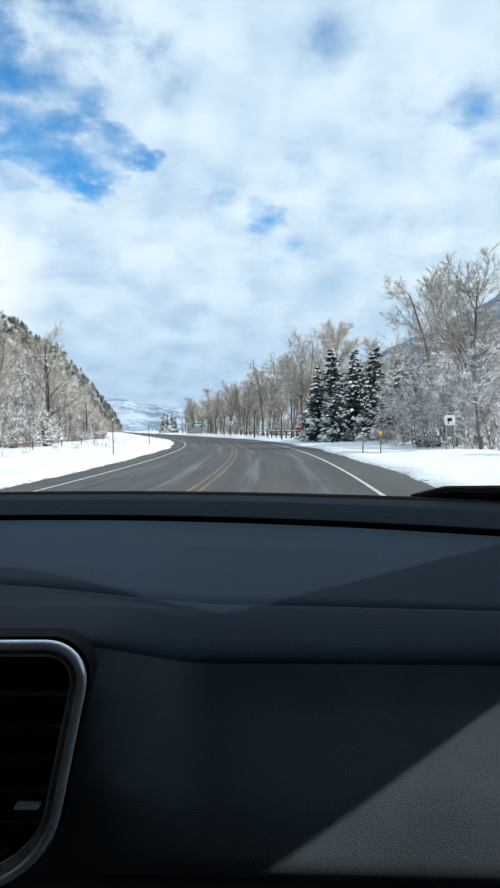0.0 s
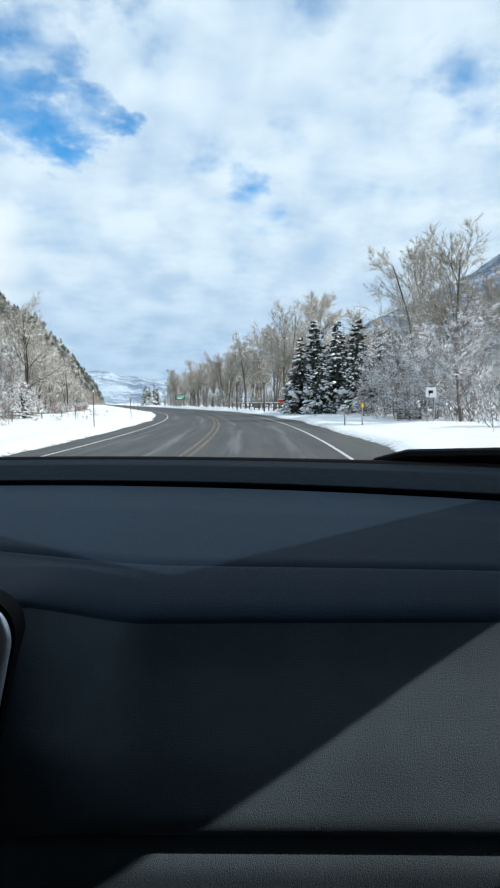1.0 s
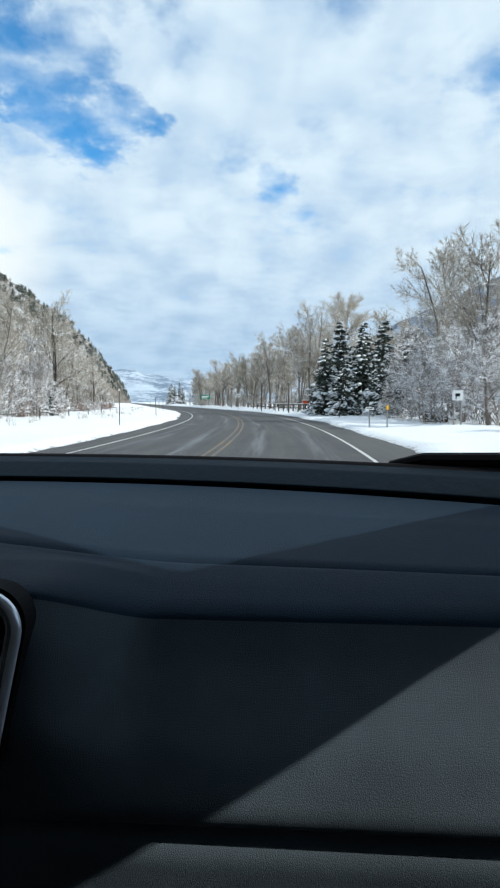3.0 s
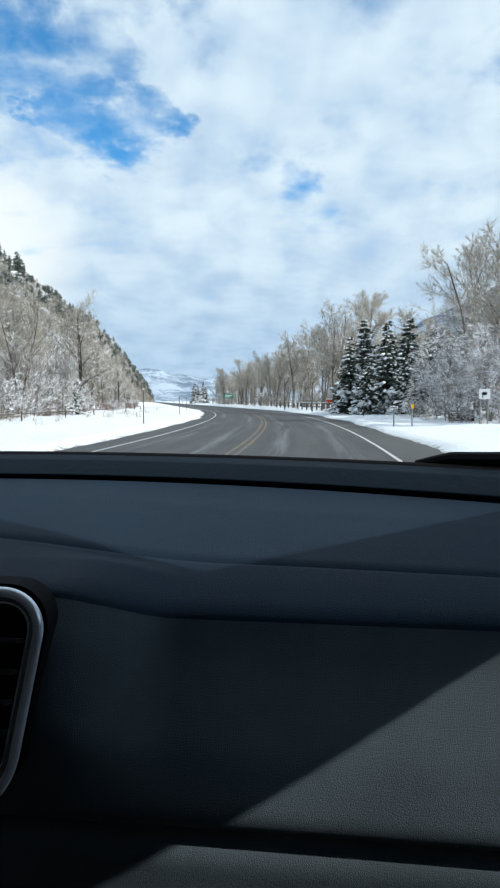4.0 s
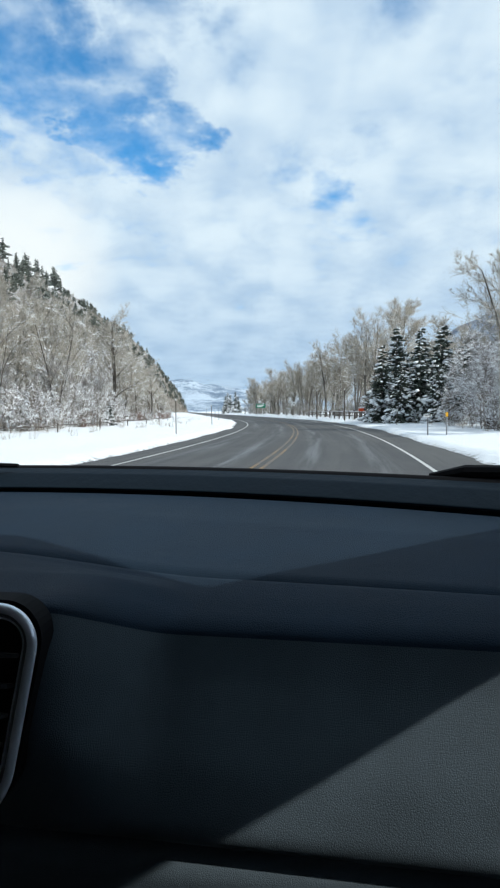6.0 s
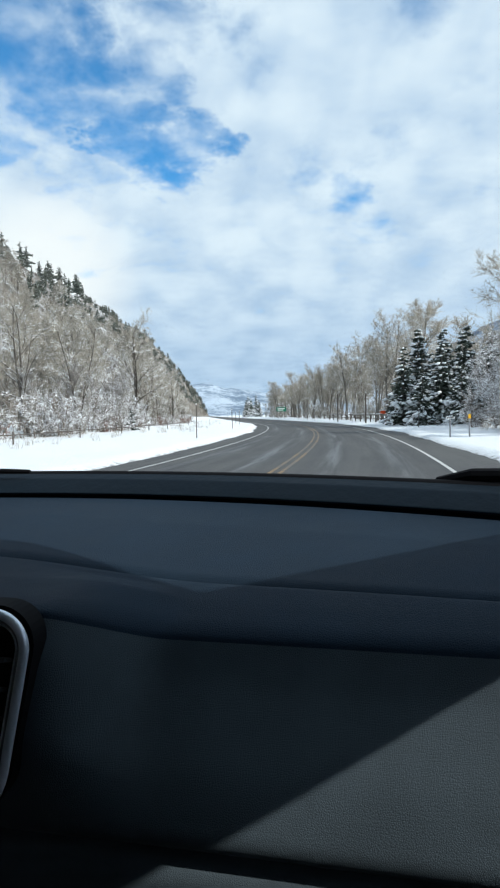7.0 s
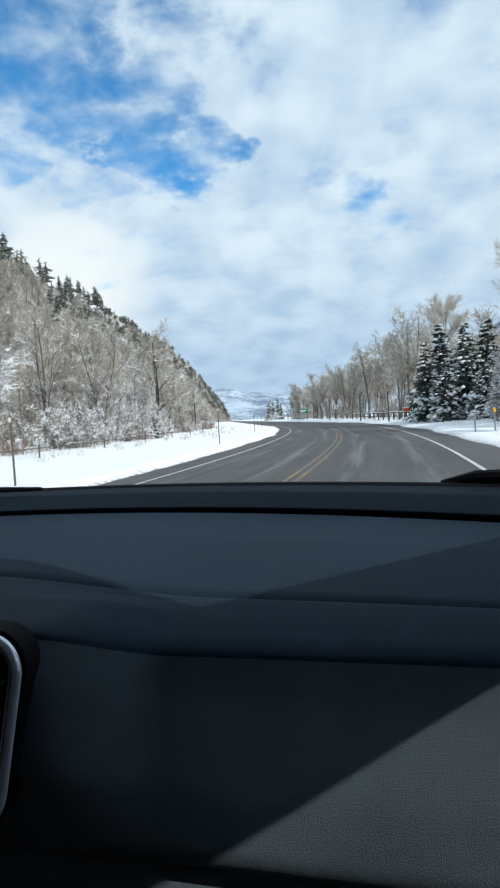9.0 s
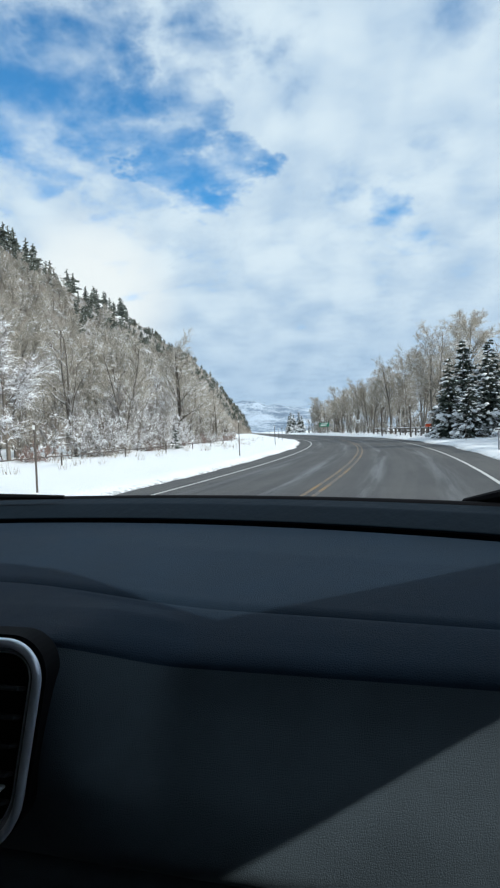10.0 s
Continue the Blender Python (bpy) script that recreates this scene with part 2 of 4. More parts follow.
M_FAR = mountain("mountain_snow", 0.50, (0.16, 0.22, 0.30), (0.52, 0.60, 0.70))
# Blue of the sky mirrored in the dark pad is put into its colour.
M_DASH = leather("dash_pad", (0.0116, 0.0212, 0.0342), 0.58, 900.0, 0.42, 0.06)
M_FACE = leather("dash_face", (0.056, 0.073, 0.087), 0.6, 1300.0, 0.38, 0.10)
M_TRIM = plain("black_plastic", (0.005, 0.010, 0.014), 0.55)
M_BLACK = plain("vent_black", (0.008, 0.010, 0.012), 0.5, 0.0, 0.1, 8.0, 0.0)
M_CHROME = plain("satin_silver", (0.78, 0.84, 0.92), 0.34, 0.6, 0.03, 30.0, 0.0)
M_BEVEL = plain("dark_satin", (0.22, 0.25, 0.29), 0.45, 0.4, 0.05, 30.0, 0.0)
M_SLAT = plain("slat_plastic", (0.030, 0.034, 0.038), 0.35, 0.0, 0.1, 8.0, 0.0)
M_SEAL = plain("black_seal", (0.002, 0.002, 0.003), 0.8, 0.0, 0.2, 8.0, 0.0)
# Unseen cabin linings, their greys set by the light they bounce onto the dashboard.
M_LINER = plain("headliner", (0.22, 0.22, 0.23), 0.9)
M_PANEL = plain("cabin_panel", (0.08, 0.082, 0.088), 0.8)
M_COWL = plain("cowl_plastic", (0.0045, 0.0105, 0.0175), 0.75)
M_BODY = plain("car_paint", (0.10, 0.11, 0.12), 0.35, 0.3, 0.05, 2.0, 0.0)
M_RUBBER = plain("rubber", (0.02, 0.02, 0.02), 0.7)
M_POST = plain("weathered_wood", (0.11, 0.095, 0.085), 0.85, 0.0, 0.4, 12.0, 0.5)
M_STEEL = plain("galvanised_steel", (0.30, 0.30, 0.31), 0.5, 0.6, 0.25, 12.0)
# Brown is darkened to put the shade over the boards into their colour.
M_BROWN = plain("brown_boards", (0.036, 0.021, 0.015), 0.8, 0.0, 0.35, 6.0, 0.4)
M_RED = plain("orange_red_paint", (0.75, 0.10, 0.03), 0.45, 0.0, 0.12, 6.0)
M_AMBER = plain("amber_plate", (0.80, 0.42, 0.03), 0.5, 0.0, 0.12, 6.0)
M_GREEN = plain("green_plate", (0.02, 0.20, 0.12), 0.5, 0.0, 0.12, 6.0)
M_PLATE = plain("white_plate", (0.78, 0.78, 0.77), 0.5, 0.0, 0.06, 6.0)


# ---------- mesh helpers ----------
def mesh_ob(name, verts, faces, mat, parent=None, label="", smooth=False):
    me = bpy.data.meshes.new(name)
    me.from_pydata([tuple(v) for v in verts], [], [tuple(f) for f in faces])
    me.materials.append(mat)
    if smooth:
        me.shade_smooth()
    ob = new(name, me)
    if parent:
        ob.parent = parent
    return tagged(ob, label)


def part(name, bm, mat, parent=None, label="", smooth=False):
    me = bpy.data.meshes.new(name)
    bmesh.ops.recalc_face_normals(bm, faces=bm.faces)
    bm.to_mesh(me)
    bm.free()
    me.materials.append(mat)
    if smooth:
        me.shade_smooth()
    ob = new(name, me)
    if parent:
        ob.parent = parent
    return tagged(ob, label)


def empty(name, m, label, category, group="", kind=""):
    ob = new(name)
    ob.matrix_basis = m
    return tagged(ob, label, category, group, kind)


def box(x0, x1, y0, y1, z0, z1, bevel=0.0, bm=None):
    own = bmesh.new()
    bmesh.ops.create_cube(own, size=1.0, matrix=Matrix.LocRotScale(((x0 + x1) / 2, (y0 + y1) / 2, (z0 + z1) / 2), None, (x1 - x0, y1 - y0, z1 - z0)))
    if bevel:
        bmesh.ops.bevel(own, geom=own.edges[:], offset=bevel, segments=2, affect="EDGES", profile=0.6)
    if bm is None:
        return own
    me = bpy.data.meshes.new("tmp")
    own.to_mesh(me)
    own.free()
    bm.from_mesh(me)
    bpy.data.meshes.remove(me)
    return bm


def rod(p0, p1, r0, r1, sides=8, bm=None):
    bm = bm or bmesh.new()
    p0, p1 = Vector(p0), Vector(p1)
    turn = (p1 - p0).to_track_quat("Z", "Y").to_matrix().to_4x4()
    bmesh.ops.create_cone(bm, cap_ends=True, segments=sides, radius1=r0, radius2=r1, depth=(p1 - p0).length, matrix=Matrix.Translation((p0 + p1) / 2) @ turn)
    return bm


def tubes(segs, sides=3):
    """Verts and faces of tapered tubes: rows of p0, p1, r0, r1."""
    a = np.array(segs, dtype=float)
    p0, p1, r0, r1 = a[:, :3], a[:, 3:6], a[:, 6:7], a[:, 7:8]
    d = p1 - p0
    d /= np.linalg.norm(d, axis=1, keepdims=True) + 1e-9
    ref = np.where(np.abs(d[:, 2:3]) > 0.9, np.array([[1.0, 0, 0]]), np.array([[0, 0, 1.0]]))
    e1 = np.cross(d, ref)
    e1 /= np.linalg.norm(e1, axis=1, keepdims=True)
    e2 = np.cross(d, e1)
    rings = []
    for p, r in ((p0, r0), (p1, r1)):
        for k in range(sides):
            c, s = math.cos(2 * math.pi * k / sides + 0.5), math.sin(2 * math.pi * k / sides + 0.5)
            rings.append(p + r * (c * e1 + s * e2))
    v = np.stack(rings, axis=1).reshape(-1, 3)
    base = np.arange(len(a)) * 2 * sides
    f = np.concatenate([np.stack([base + k, base + sides + k, base + sides + (k + 1) % sides, base + (k + 1) % sides], axis=1) for k in range(sides)])
    return v.tolist(), f.tolist()


def spikes(segs):
    """Verts and faces of pointed three-sided twigs: rows of p0, p1, r0, r1."""
    v, _ = tubes(segs, 3)
    v = np.array(v).reshape(-1, 6, 3)
    v = np.concatenate([v[:, :3], v[:, 3:].mean(axis=1, keepdims=True)], axis=1)
    base = np.arange(len(v)) * 4
    f = np.concatenate([np.stack([base + k, base + 3, base + (k + 1) % 3], axis=1) for k in range(3)])
    return v.reshape(-1, 3).tolist(), f.tolist()


# ---------- the road's line ----------
RADIUS, STRAIGHT = 235.0, 79.0
STEP = 1.0
_s = np.arange(-90.0, 900.0, STEP)
_th = np.where(_s < STRAIGHT, (45.0 - _s) / RADIUS, (45.0 - STRAIGHT) / RADIUS)
_x, _y = np.cumsum(np.sin(_th)) * STEP, np.cumsum(np.cos(_th)) * STEP
_i = int(np.argmin(np.abs(_s - 45.0)))
_x, _y = _x - _x[_i] + 2.1, _y - _y[_i] + 45.0


def at(s, o, z=0.0):
    """The place o metres to the right of the road's middle, s metres along it."""
    x, y, th = np.interp(s, _s, _x), np.interp(s, _s, _y), np.interp(s, _s, _th)
    return (float(x + o * math.cos(th)), float(y - o * math.sin(th)), z)


def ribbon(name, stations, offsets, height, mat, label="", parent=None, attrs=False, smooth=True):
    """A strip along the road; height(s, o) gives its z."""
    verts, faces, across, along = [], [], [], []
    n = len(offsets)
    for s in stations:
        for o in offsets:
            verts.append(at(s, o, height(s, o)))
            across.append(o)
            along.append(s)
    for i in range(len(stations) - 1):
        for k in range(n - 1):
            a = i * n + k
            faces.append((a, a + 1, a + n + 1, a + n))
    ob = mesh_ob(name, verts, faces, mat, parent, label, smooth)
    if attrs:
        for key, data in (("across", across), ("along", along)):
            ob.data.attributes.new(key, "FLOAT", "POINT").data.foreach_set("value", data)
    return ob


near = [float(v) for v in np.concatenate([np.arange(-60, 120, 1.0), np.arange(120, 300, 4.0), np.arange(300, 880, 20.0)])]

# ground sheet to the horizon
g = [float(v) for v in np.concatenate([-np.geomspace(4500, 20, 24), np.linspace(-15, 15, 7), np.geomspace(20, 4500, 24)])]
gv = [(x, y, -0.25) for y in g for x in g]
gf = [(j * len(g) + i, j * len(g) + i + 1, (j + 1) * len(g) + i + 1, (j + 1) * len(g) + i) for j in range(len(g) - 1) for i in range(len(g) - 1)]
tagged(mesh_ob("ground", gv, gf, M_SNOW), "flat valley floor under unbroken fresh snow", "ground", kind="structure")

road = ribbon("road", near, [-5.6, -4.6, -3.4, -2.2, -1.1, 0, 1.1, 2.2, 3.4, 4.6, 5.8], lambda s, o: 0.0 - 0.004 * abs(o), M_ROAD, attrs=True)
tagged(road, "two-lane grey asphalt road, damp and streaked with salt", "road", kind="structure")
for nm, o, w, mat, lab in (("edge_line", -3.40, 0.09, M_WHITE, "worn white painted edge line"), ("edge_line", 3.55, 0.09, M_WHITE, "worn white painted edge line"),
                           ("centre_line", -0.11, 0.085, M_YELLOW, "worn yellow painted centre line"), ("centre_line", 0.11, 0.085, M_YELLOW, "worn yellow painted centre line")):
    ribbon(nm, near, [o - w / 2, o + w / 2], lambda s, o: 0.006 - 0.004 * abs(o), mat, lab, road)


def bank(name, side, inner, outer, lift, label):
    """Snow beside the road: a ragged lip, a soft ridge, then a field of small waves."""
    offs = [0.0, 0.12, 0.28, 0.5, 0.8, 1.3, 2.0, 3.0, 4.5, 6.5, 9.0, 12.0, 16.0, 22.0, 30.0, 42.0, 60.0, 90.0]
    st = [float(v) for v in np.concatenate([np.arange(-40, 60, 0.35), np.arange(60, 130, 1.0), np.arange(130, 300, 4.0), np.arange(300, 880, 20.0)])]
    verts, faces, edge = [], [], []
    for s in st:
        ragged = 0.10 * noise.noise((s * 0.9, side * 7.0, 0.0)) + 0.35 * noise.noise((s * 0.16, side * 3.0, 4.0))
        for k, o in enumerate(offs):
            oo = side * (inner + ragged * max(0.0, 1 - o / 3.0) + o * (outer / 90.0))
            z = -0.03 + 0.14 * min(1.0, o / 0.3) + lift * min(1.0, o / 8.0)
            if k:
                z += 0.10 * noise.noise((s * 0.55, o * 0.8, side * 2.0)) * min(1, o) + 0.16 * noise.noise((s * 0.13, o * 0.2, side * 5.0)) * min(1.0, o / 3)
                z += 0.05 * noise.noise((s * 2.2, o * 2.5, side))
            verts.append(at(s, oo, z))
            edge.append(max(0.0, 1.0 - o / 0.9))
    n = len(offs)
    for i in range(len(st) - 1):
        for k in range(n - 1):
            a = i * n + k
            faces.append((a, a + 1, a + n + 1, a + n) if side > 0 else (a + 1, a, a + n, a + n + 1))
    ob = mesh_ob(name, verts, faces, M_VERGE, None, "", True)
    ob.data.attributes.new("edge", "FLOAT", "POINT").data.foreach_set("value", edge)
    return tagged(ob, label, "snow verge", kind="structure")


bank("snow_verge_west", -1, 4.4, 120.0, 0.30, "deep smooth snow verge with a gritty ploughed lip")
bank("snow_verge_east", 1, 4.8, 120.0, 0.15, "lower snow verge with a gritty ploughed lip")


# ---------- hill and mountains ----------
def slope(p, b, az, dist, elev, foot, rough, seed, power):
    """A place on a slope: p runs from its foot (0) to its crest (1), b is the bearing."""
    d, e, f0 = np.interp(b, az, dist), np.interp(b, az, elev), np.interp(b, az, foot)
    top = d * math.tan(radians(max(e, 0.0))) + 1.2
    r = f0 + (d - f0) * p
    x, y = r * math.sin(radians(b)), r * math.cos(radians(b))
    h = top * (p ** power) if p <= 1 else top * (1 - (p - 1) * 0.8)
    k = 1.0 / rough
    wave = noise.fractal((x * k, y * k, seed), 0.9, 2.1, 6) * rough * 0.10 * min(1.0, p * 4) * min(1.0, top / (rough * 0.6))
    return (float(x), float(y), float(h - 0.35 + wave))


def ridge(name, form, rows, mat, label):
    """The whole slope, with its far side falling away."""
    az = form[0]
    bearings = np.linspace(az[0], az[-1], 170)
    ps = np.concatenate([np.linspace(0, 1, rows), [1.15, 1.5]])
    verts = [slope(p, b, *form) for b in bearings for p in ps]
    n = len(ps)
    faces = [(i * n + k, (i + 1) * n + k, (i + 1) * n + k + 1, i * n + k + 1) for i in range(len(bearings) - 1) for k in range(n - 1)]
    return tagged(mesh_ob(name, verts, faces, mat, None, "", True), label, "hill", kind="structure")


HILL = ([-150, -110, -80, -50, -37, -31, -26, -21, -16.4, -13.6, -11.4, -9.6, -8.2, -7.4],
        [190, 180, 180, 200, 230, 260, 300, 350, 400, 430, 470, 500, 520, 530],
        [18, 23, 26, 25, 21.0, 17.6, 14.6, 12.0, 9.9, 7.9, 5.9, 3.7, 1.6, 0.0],
        [40, 34, 34, 42, 60, 76, 95, 130, 180, 230, 290, 370, 470, 520], 38.0, 3.0, 0.9)
ridge("hill", HILL, 44, M_HILL, "steep rocky hillside with scrub and patchy snow")
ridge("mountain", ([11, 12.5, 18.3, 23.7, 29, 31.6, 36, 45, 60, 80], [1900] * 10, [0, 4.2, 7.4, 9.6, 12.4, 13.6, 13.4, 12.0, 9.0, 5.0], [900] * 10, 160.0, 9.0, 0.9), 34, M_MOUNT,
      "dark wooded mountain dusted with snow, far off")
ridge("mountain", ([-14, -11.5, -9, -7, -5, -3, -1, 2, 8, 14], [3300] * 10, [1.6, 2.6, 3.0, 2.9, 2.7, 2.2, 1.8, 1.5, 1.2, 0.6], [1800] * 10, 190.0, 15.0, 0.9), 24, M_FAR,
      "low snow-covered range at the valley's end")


# ---------- trees ----------
def grow(rng, height, spread, stems=1, twiggy=1.0, upright=0.5, fine=1.0, twig=0.008, low=0.16, stout=0.017):
    """Limbs, twigs and twig tips of a bare tree as lists of tapered pieces."""
    limbs, twigs, tips = [], [], []

    def limb(p, d, length, r, level):
        n = (7, 4, 3, 1)[level]
        step = length / n
        kids = (int(19 * twiggy), int(12 * twiggy), int(9 * twiggy * fine), 0)[level]
        spots = sorted(rng.uniform(low if level == 0 else 0.12, 1.0) for _ in range(kids))
        for i in range(n):
            d = (d + Vector((rng.gauss(0, 1), rng.gauss(0, 1), rng.gauss(0, 0.6))) * (0.07, 0.16, 0.2, 0.2)[level] + Vector((0, 0, 0.06 * upright))).normalized()
            q = p + d * step
            r0, r1 = r * (1 - i / n) + r * 0.22 * i / n, r * (1 - (i + 1) / n) + r * 0.22 * (i + 1) / n
            (limbs, limbs, twigs, tips)[level].append((*p, *q, r0, r1))
            while spots and spots[0] <= (i + 1) / n:
                f = spots.pop(0)
                w = f * n - i
                side = Vector((rng.gauss(0, 1), rng.gauss(0, 1), rng.gauss(0.0, 0.35))).normalized()
                side = (side - d * side.dot(d)).normalized()
                cd = (d * (0.55 + 0.5 * upright) + side * (0.9 - 0.35 * upright) * (1.0 if level else spread)).normalized()
                cl = length * (0.5, 0.55, 0.85)[level] * (1.05 - 0.6 * f) * rng.uniform(0.7, 1.2)
                limb(p + d * step * w, cd, cl, max(r0 * (0.40 if stout < 0.0175 else 0.52), (0.020, 0.010, twig * 1.2)[level]), level + 1)
            p = q

    for k in range(stems):
        a = rng.uniform(0, 6.28)
        lean = 0.0 if stems == 1 else rng.uniform(0.08, 0.26)
        limb(Vector((0.15 * k * math.cos(a), 0.15 * k * math.sin(a), -0.35)), Vector((math.cos(a) * lean, math.sin(a) * lean, 1)).normalized(),
             height * rng.uniform(0.85, 1.0), height * stout / (stems ** 0.4), 0)
    return limbs, twigs, tips


def bare_tree(seed, height, spread, stems, twiggy, upright, mats, name, label, category, fine=1.0, twig=0.008, low=0.16, stout=0.017):
    limbs, twigs, tips = grow(random.Random(seed), height, spread, stems, twiggy, upright, fine, twig, low, stout)
    ob = empty(name, pose(0, 0, 0), label, category)
    v, f = tubes(limbs, 5)
    tagged(mesh_ob("trunk", v, f, mats[0], ob, "", True), kind="stuff" if stems > 1 else "")
    v, f = tubes(twigs, 3)
    v2, f2 = spikes(tips)
    tagged(mesh_ob("crown", v + v2, f + [tuple(i + len(v) for i in q) for q in f2], mats[1], ob), kind="stuff")
    return ob


BARE, SNOWY = (M_BARK, M_TWIG), (M_BARK_SNOWY, M_TWIG_FROST)
ROUND = "leafless cottonwood with pale beige twigs and traces of snow"
THIN = "slender leafless aspen with pale upright stems"
FROST = "leafless tree with snow lying along its branches"
round_trees = [bare_tree(11 + k, 9.5, 0.9, 1 + k % 2, 1.0 - 0.15 * (k % 2), 0.58, BARE, "bare_tree", ROUND, "tree", 1.7, 0.009, 0.36) for k in range(3)]
thin_trees = [bare_tree(31 + k, 9.0, 0.5, 1 + k, 0.95 - 0.15 * k, 0.95, BARE, "aspen_tree", THIN, "tree", 1.1, 0.010, 0.3) for k in range(2)]
frost_trees = [bare_tree(51 + k, 8.0, 1.05, 1 + k, 1.1 - 0.15 * k, 0.35, SNOWY, "snowy_tree", FROST, "tree", 1.9, 0.013) for k in range(2)]
far_trees = [bare_tree(61 + k, 9.5, 0.85, 1, 0.95, 0.62, BARE, "bare_tree", ROUND, "tree", 1.7, 0.0095, 0.34) for k in range(3)]
old_trees = [bare_tree(141 + k, 8.6, 1.05, 2 + k % 2, 0.74, 0.46, (M_BARK_OLD, M_TWIG), "bare_tree", "old leafless cottonwood with dark forked limbs lined with snow", "tree", 1.6, 0.009, 0.32, 0.018) for k in range(3)]
shrubs = [bare_tree(71 + k, 2.3, 1.2, 5, 0.46, 0.35, SNOWY, "shrub", "leafless roadside shrub loaded with clumps of snow", "shrub", 1.3, 0.011) for k in range(2)]
thickets = [bare_tree(81 + k, 3.6, 1.0, 4, 0.44, 0.6, BARE, "thicket_shrub", "tall leafless beige shrub in the undergrowth", "shrub", 1.2, 0.009) for k in range(2)]

birches = [bare_tree(121 + k, 5.2, 0.4, 3, 0.5, 1.0, (M_PALE, M_TWIG_FROST), "birch_sapling", "slender pale-stemmed birch sapling with snow on its twigs", "tree", 1.2, 0.009, 0.3) for k in range(2)]
red_shrubs = [bare_tree(95 + k, 1.3, 1.2, 5, 0.4, 0.5, (M_TWIG_RED, M_TWIG_RED), "red_shrub", "low reddish leafless brush in the snow", "shrub", 1.2, 0.008) for k in range(2)]


def conifer(seed, height, width, label):
    """A spruce: trunk, drooping boughs of many sprigs, and snow lying on the boughs."""
    rng = random.Random(seed)
    ob = empty("conifer_tree", pose(0, 0, 0), label, "conifer")
    v, f = tubes([(0, 0, -0.4, 0, 0, height * 0.5, 0.02 * height, 0.012 * height), (0, 0, height * 0.5, 0, 0, height, 0.012 * height, 0.01)], 7)
    mesh_ob("trunk", v, f, M_BARK, ob, "", True)
    sprigs, lumps = [], []
    z = 0.05 * height
    while z < height * 0.985:
        f = z / height
        reach = width * (1 - f) ** 0.8 * rng.uniform(0.72, 1.08) + 0.06
        count = max(3, int(6 * (1 - f) + 3))
        turn = rng.uniform(0, 6.28)
        for k in range(count):
            a = turn + 6.283 * k / count + rng.uniform(-0.35, 0.35)
            ln = reach * rng.uniform(0.6, 1.18)
            out = Vector((math.cos(a), math.sin(a), 0))
            droop = rng.uniform(0.2, 0.65) * (1.1 - f)
            rise = rng.uniform(-0.05, 0.05) * height
            m = max(3, int(ln / 0.21))
            for j in range(m):
                t = (j + 0.6) / m
                p = Vector((0, 0, z + rise)) + out * ln * t + Vector((0, 0, -droop * ln * t * t + 0.08 * ln * t))
                for sgn in (-1, 1, 0):
                    if rng.random() < 0.12:
                        continue
                    side = out.cross(Vector((0, 0, 1))) * sgn * rng.uniform(0.5, 0.9)
                    d = (out * 0.75 + side + Vector((0, 0, rng.uniform(-0.55, 0.1)))).normalized()
                    sl = rng.uniform(0.24, 0.5) * (1.15 - 0.5 * t) * (0.6 + 0.5 * (1 - f))
                    q = p + d * sl
                    mid = p + d * sl * 0.4
                    sprigs.append((*p, *mid, 0.02, 0.085))
                    sprigs.append((*mid, *q, 0.085, 0.008))
                heap = noise.noise((p.x * 0.8, p.y * 0.8, p.z * 0.9 + seed))
                if t > 0.3 and rng.random() < 0.62 + 1.1 * heap:
                    lumps.append((p + out * 0.1 + Vector((0, 0, 0.04)), (0.05 + 0.2 * rng.random() ** 1.8) * (1.0 + 0.9 * max(0.0, heap)) * (0.55 + 0.6 * (1 - f)), a))
        z += height * rng.uniform(0.016, 0.028)
    v, f = tubes(sprigs, 3)
    mesh_ob("crown", v, f, M_NEEDLE, ob)
    bm = bmesh.new()
    for p, r, a in lumps:
        made = bmesh.ops.create_icosphere(bm, subdivisions=1, radius=1.0)["verts"]
        m = Matrix.LocRotScale(p, Euler((rng.uniform(-0.2, 0.2), 0.25, a)), (r * 1.35, r, r * 0.6))
        for w in made:
            w.co = m @ (w.co * rng.uniform(0.8, 1.2))
    tagged(part("snow_load", bm, M_SNOW, ob, "lumps of fresh snow on the boughs", True), kind="stuff")
    return ob


conifers = [conifer(91 + k, 7.0, (2.0, 2.5, 2.25)[k], "dark green spruce with heavy fresh snow on its boughs") for k in range(3)]
used = set()


def plant(base, x, y, size, turn, z=0.0):
    """The first use moves the tree itself, later ones copy it."""
    m = pose(x, y, z, 0, 0, turn) @ Matrix.Scale(size, 4)
    if base.name not in used:
        used.add(base.name)
        base.matrix_basis = m
        return base
    ob = copy_thing(base, pose(x, y, z, 0, 0, turn))
    ob.matrix_basis = m
    return ob


rng = random.Random(5)
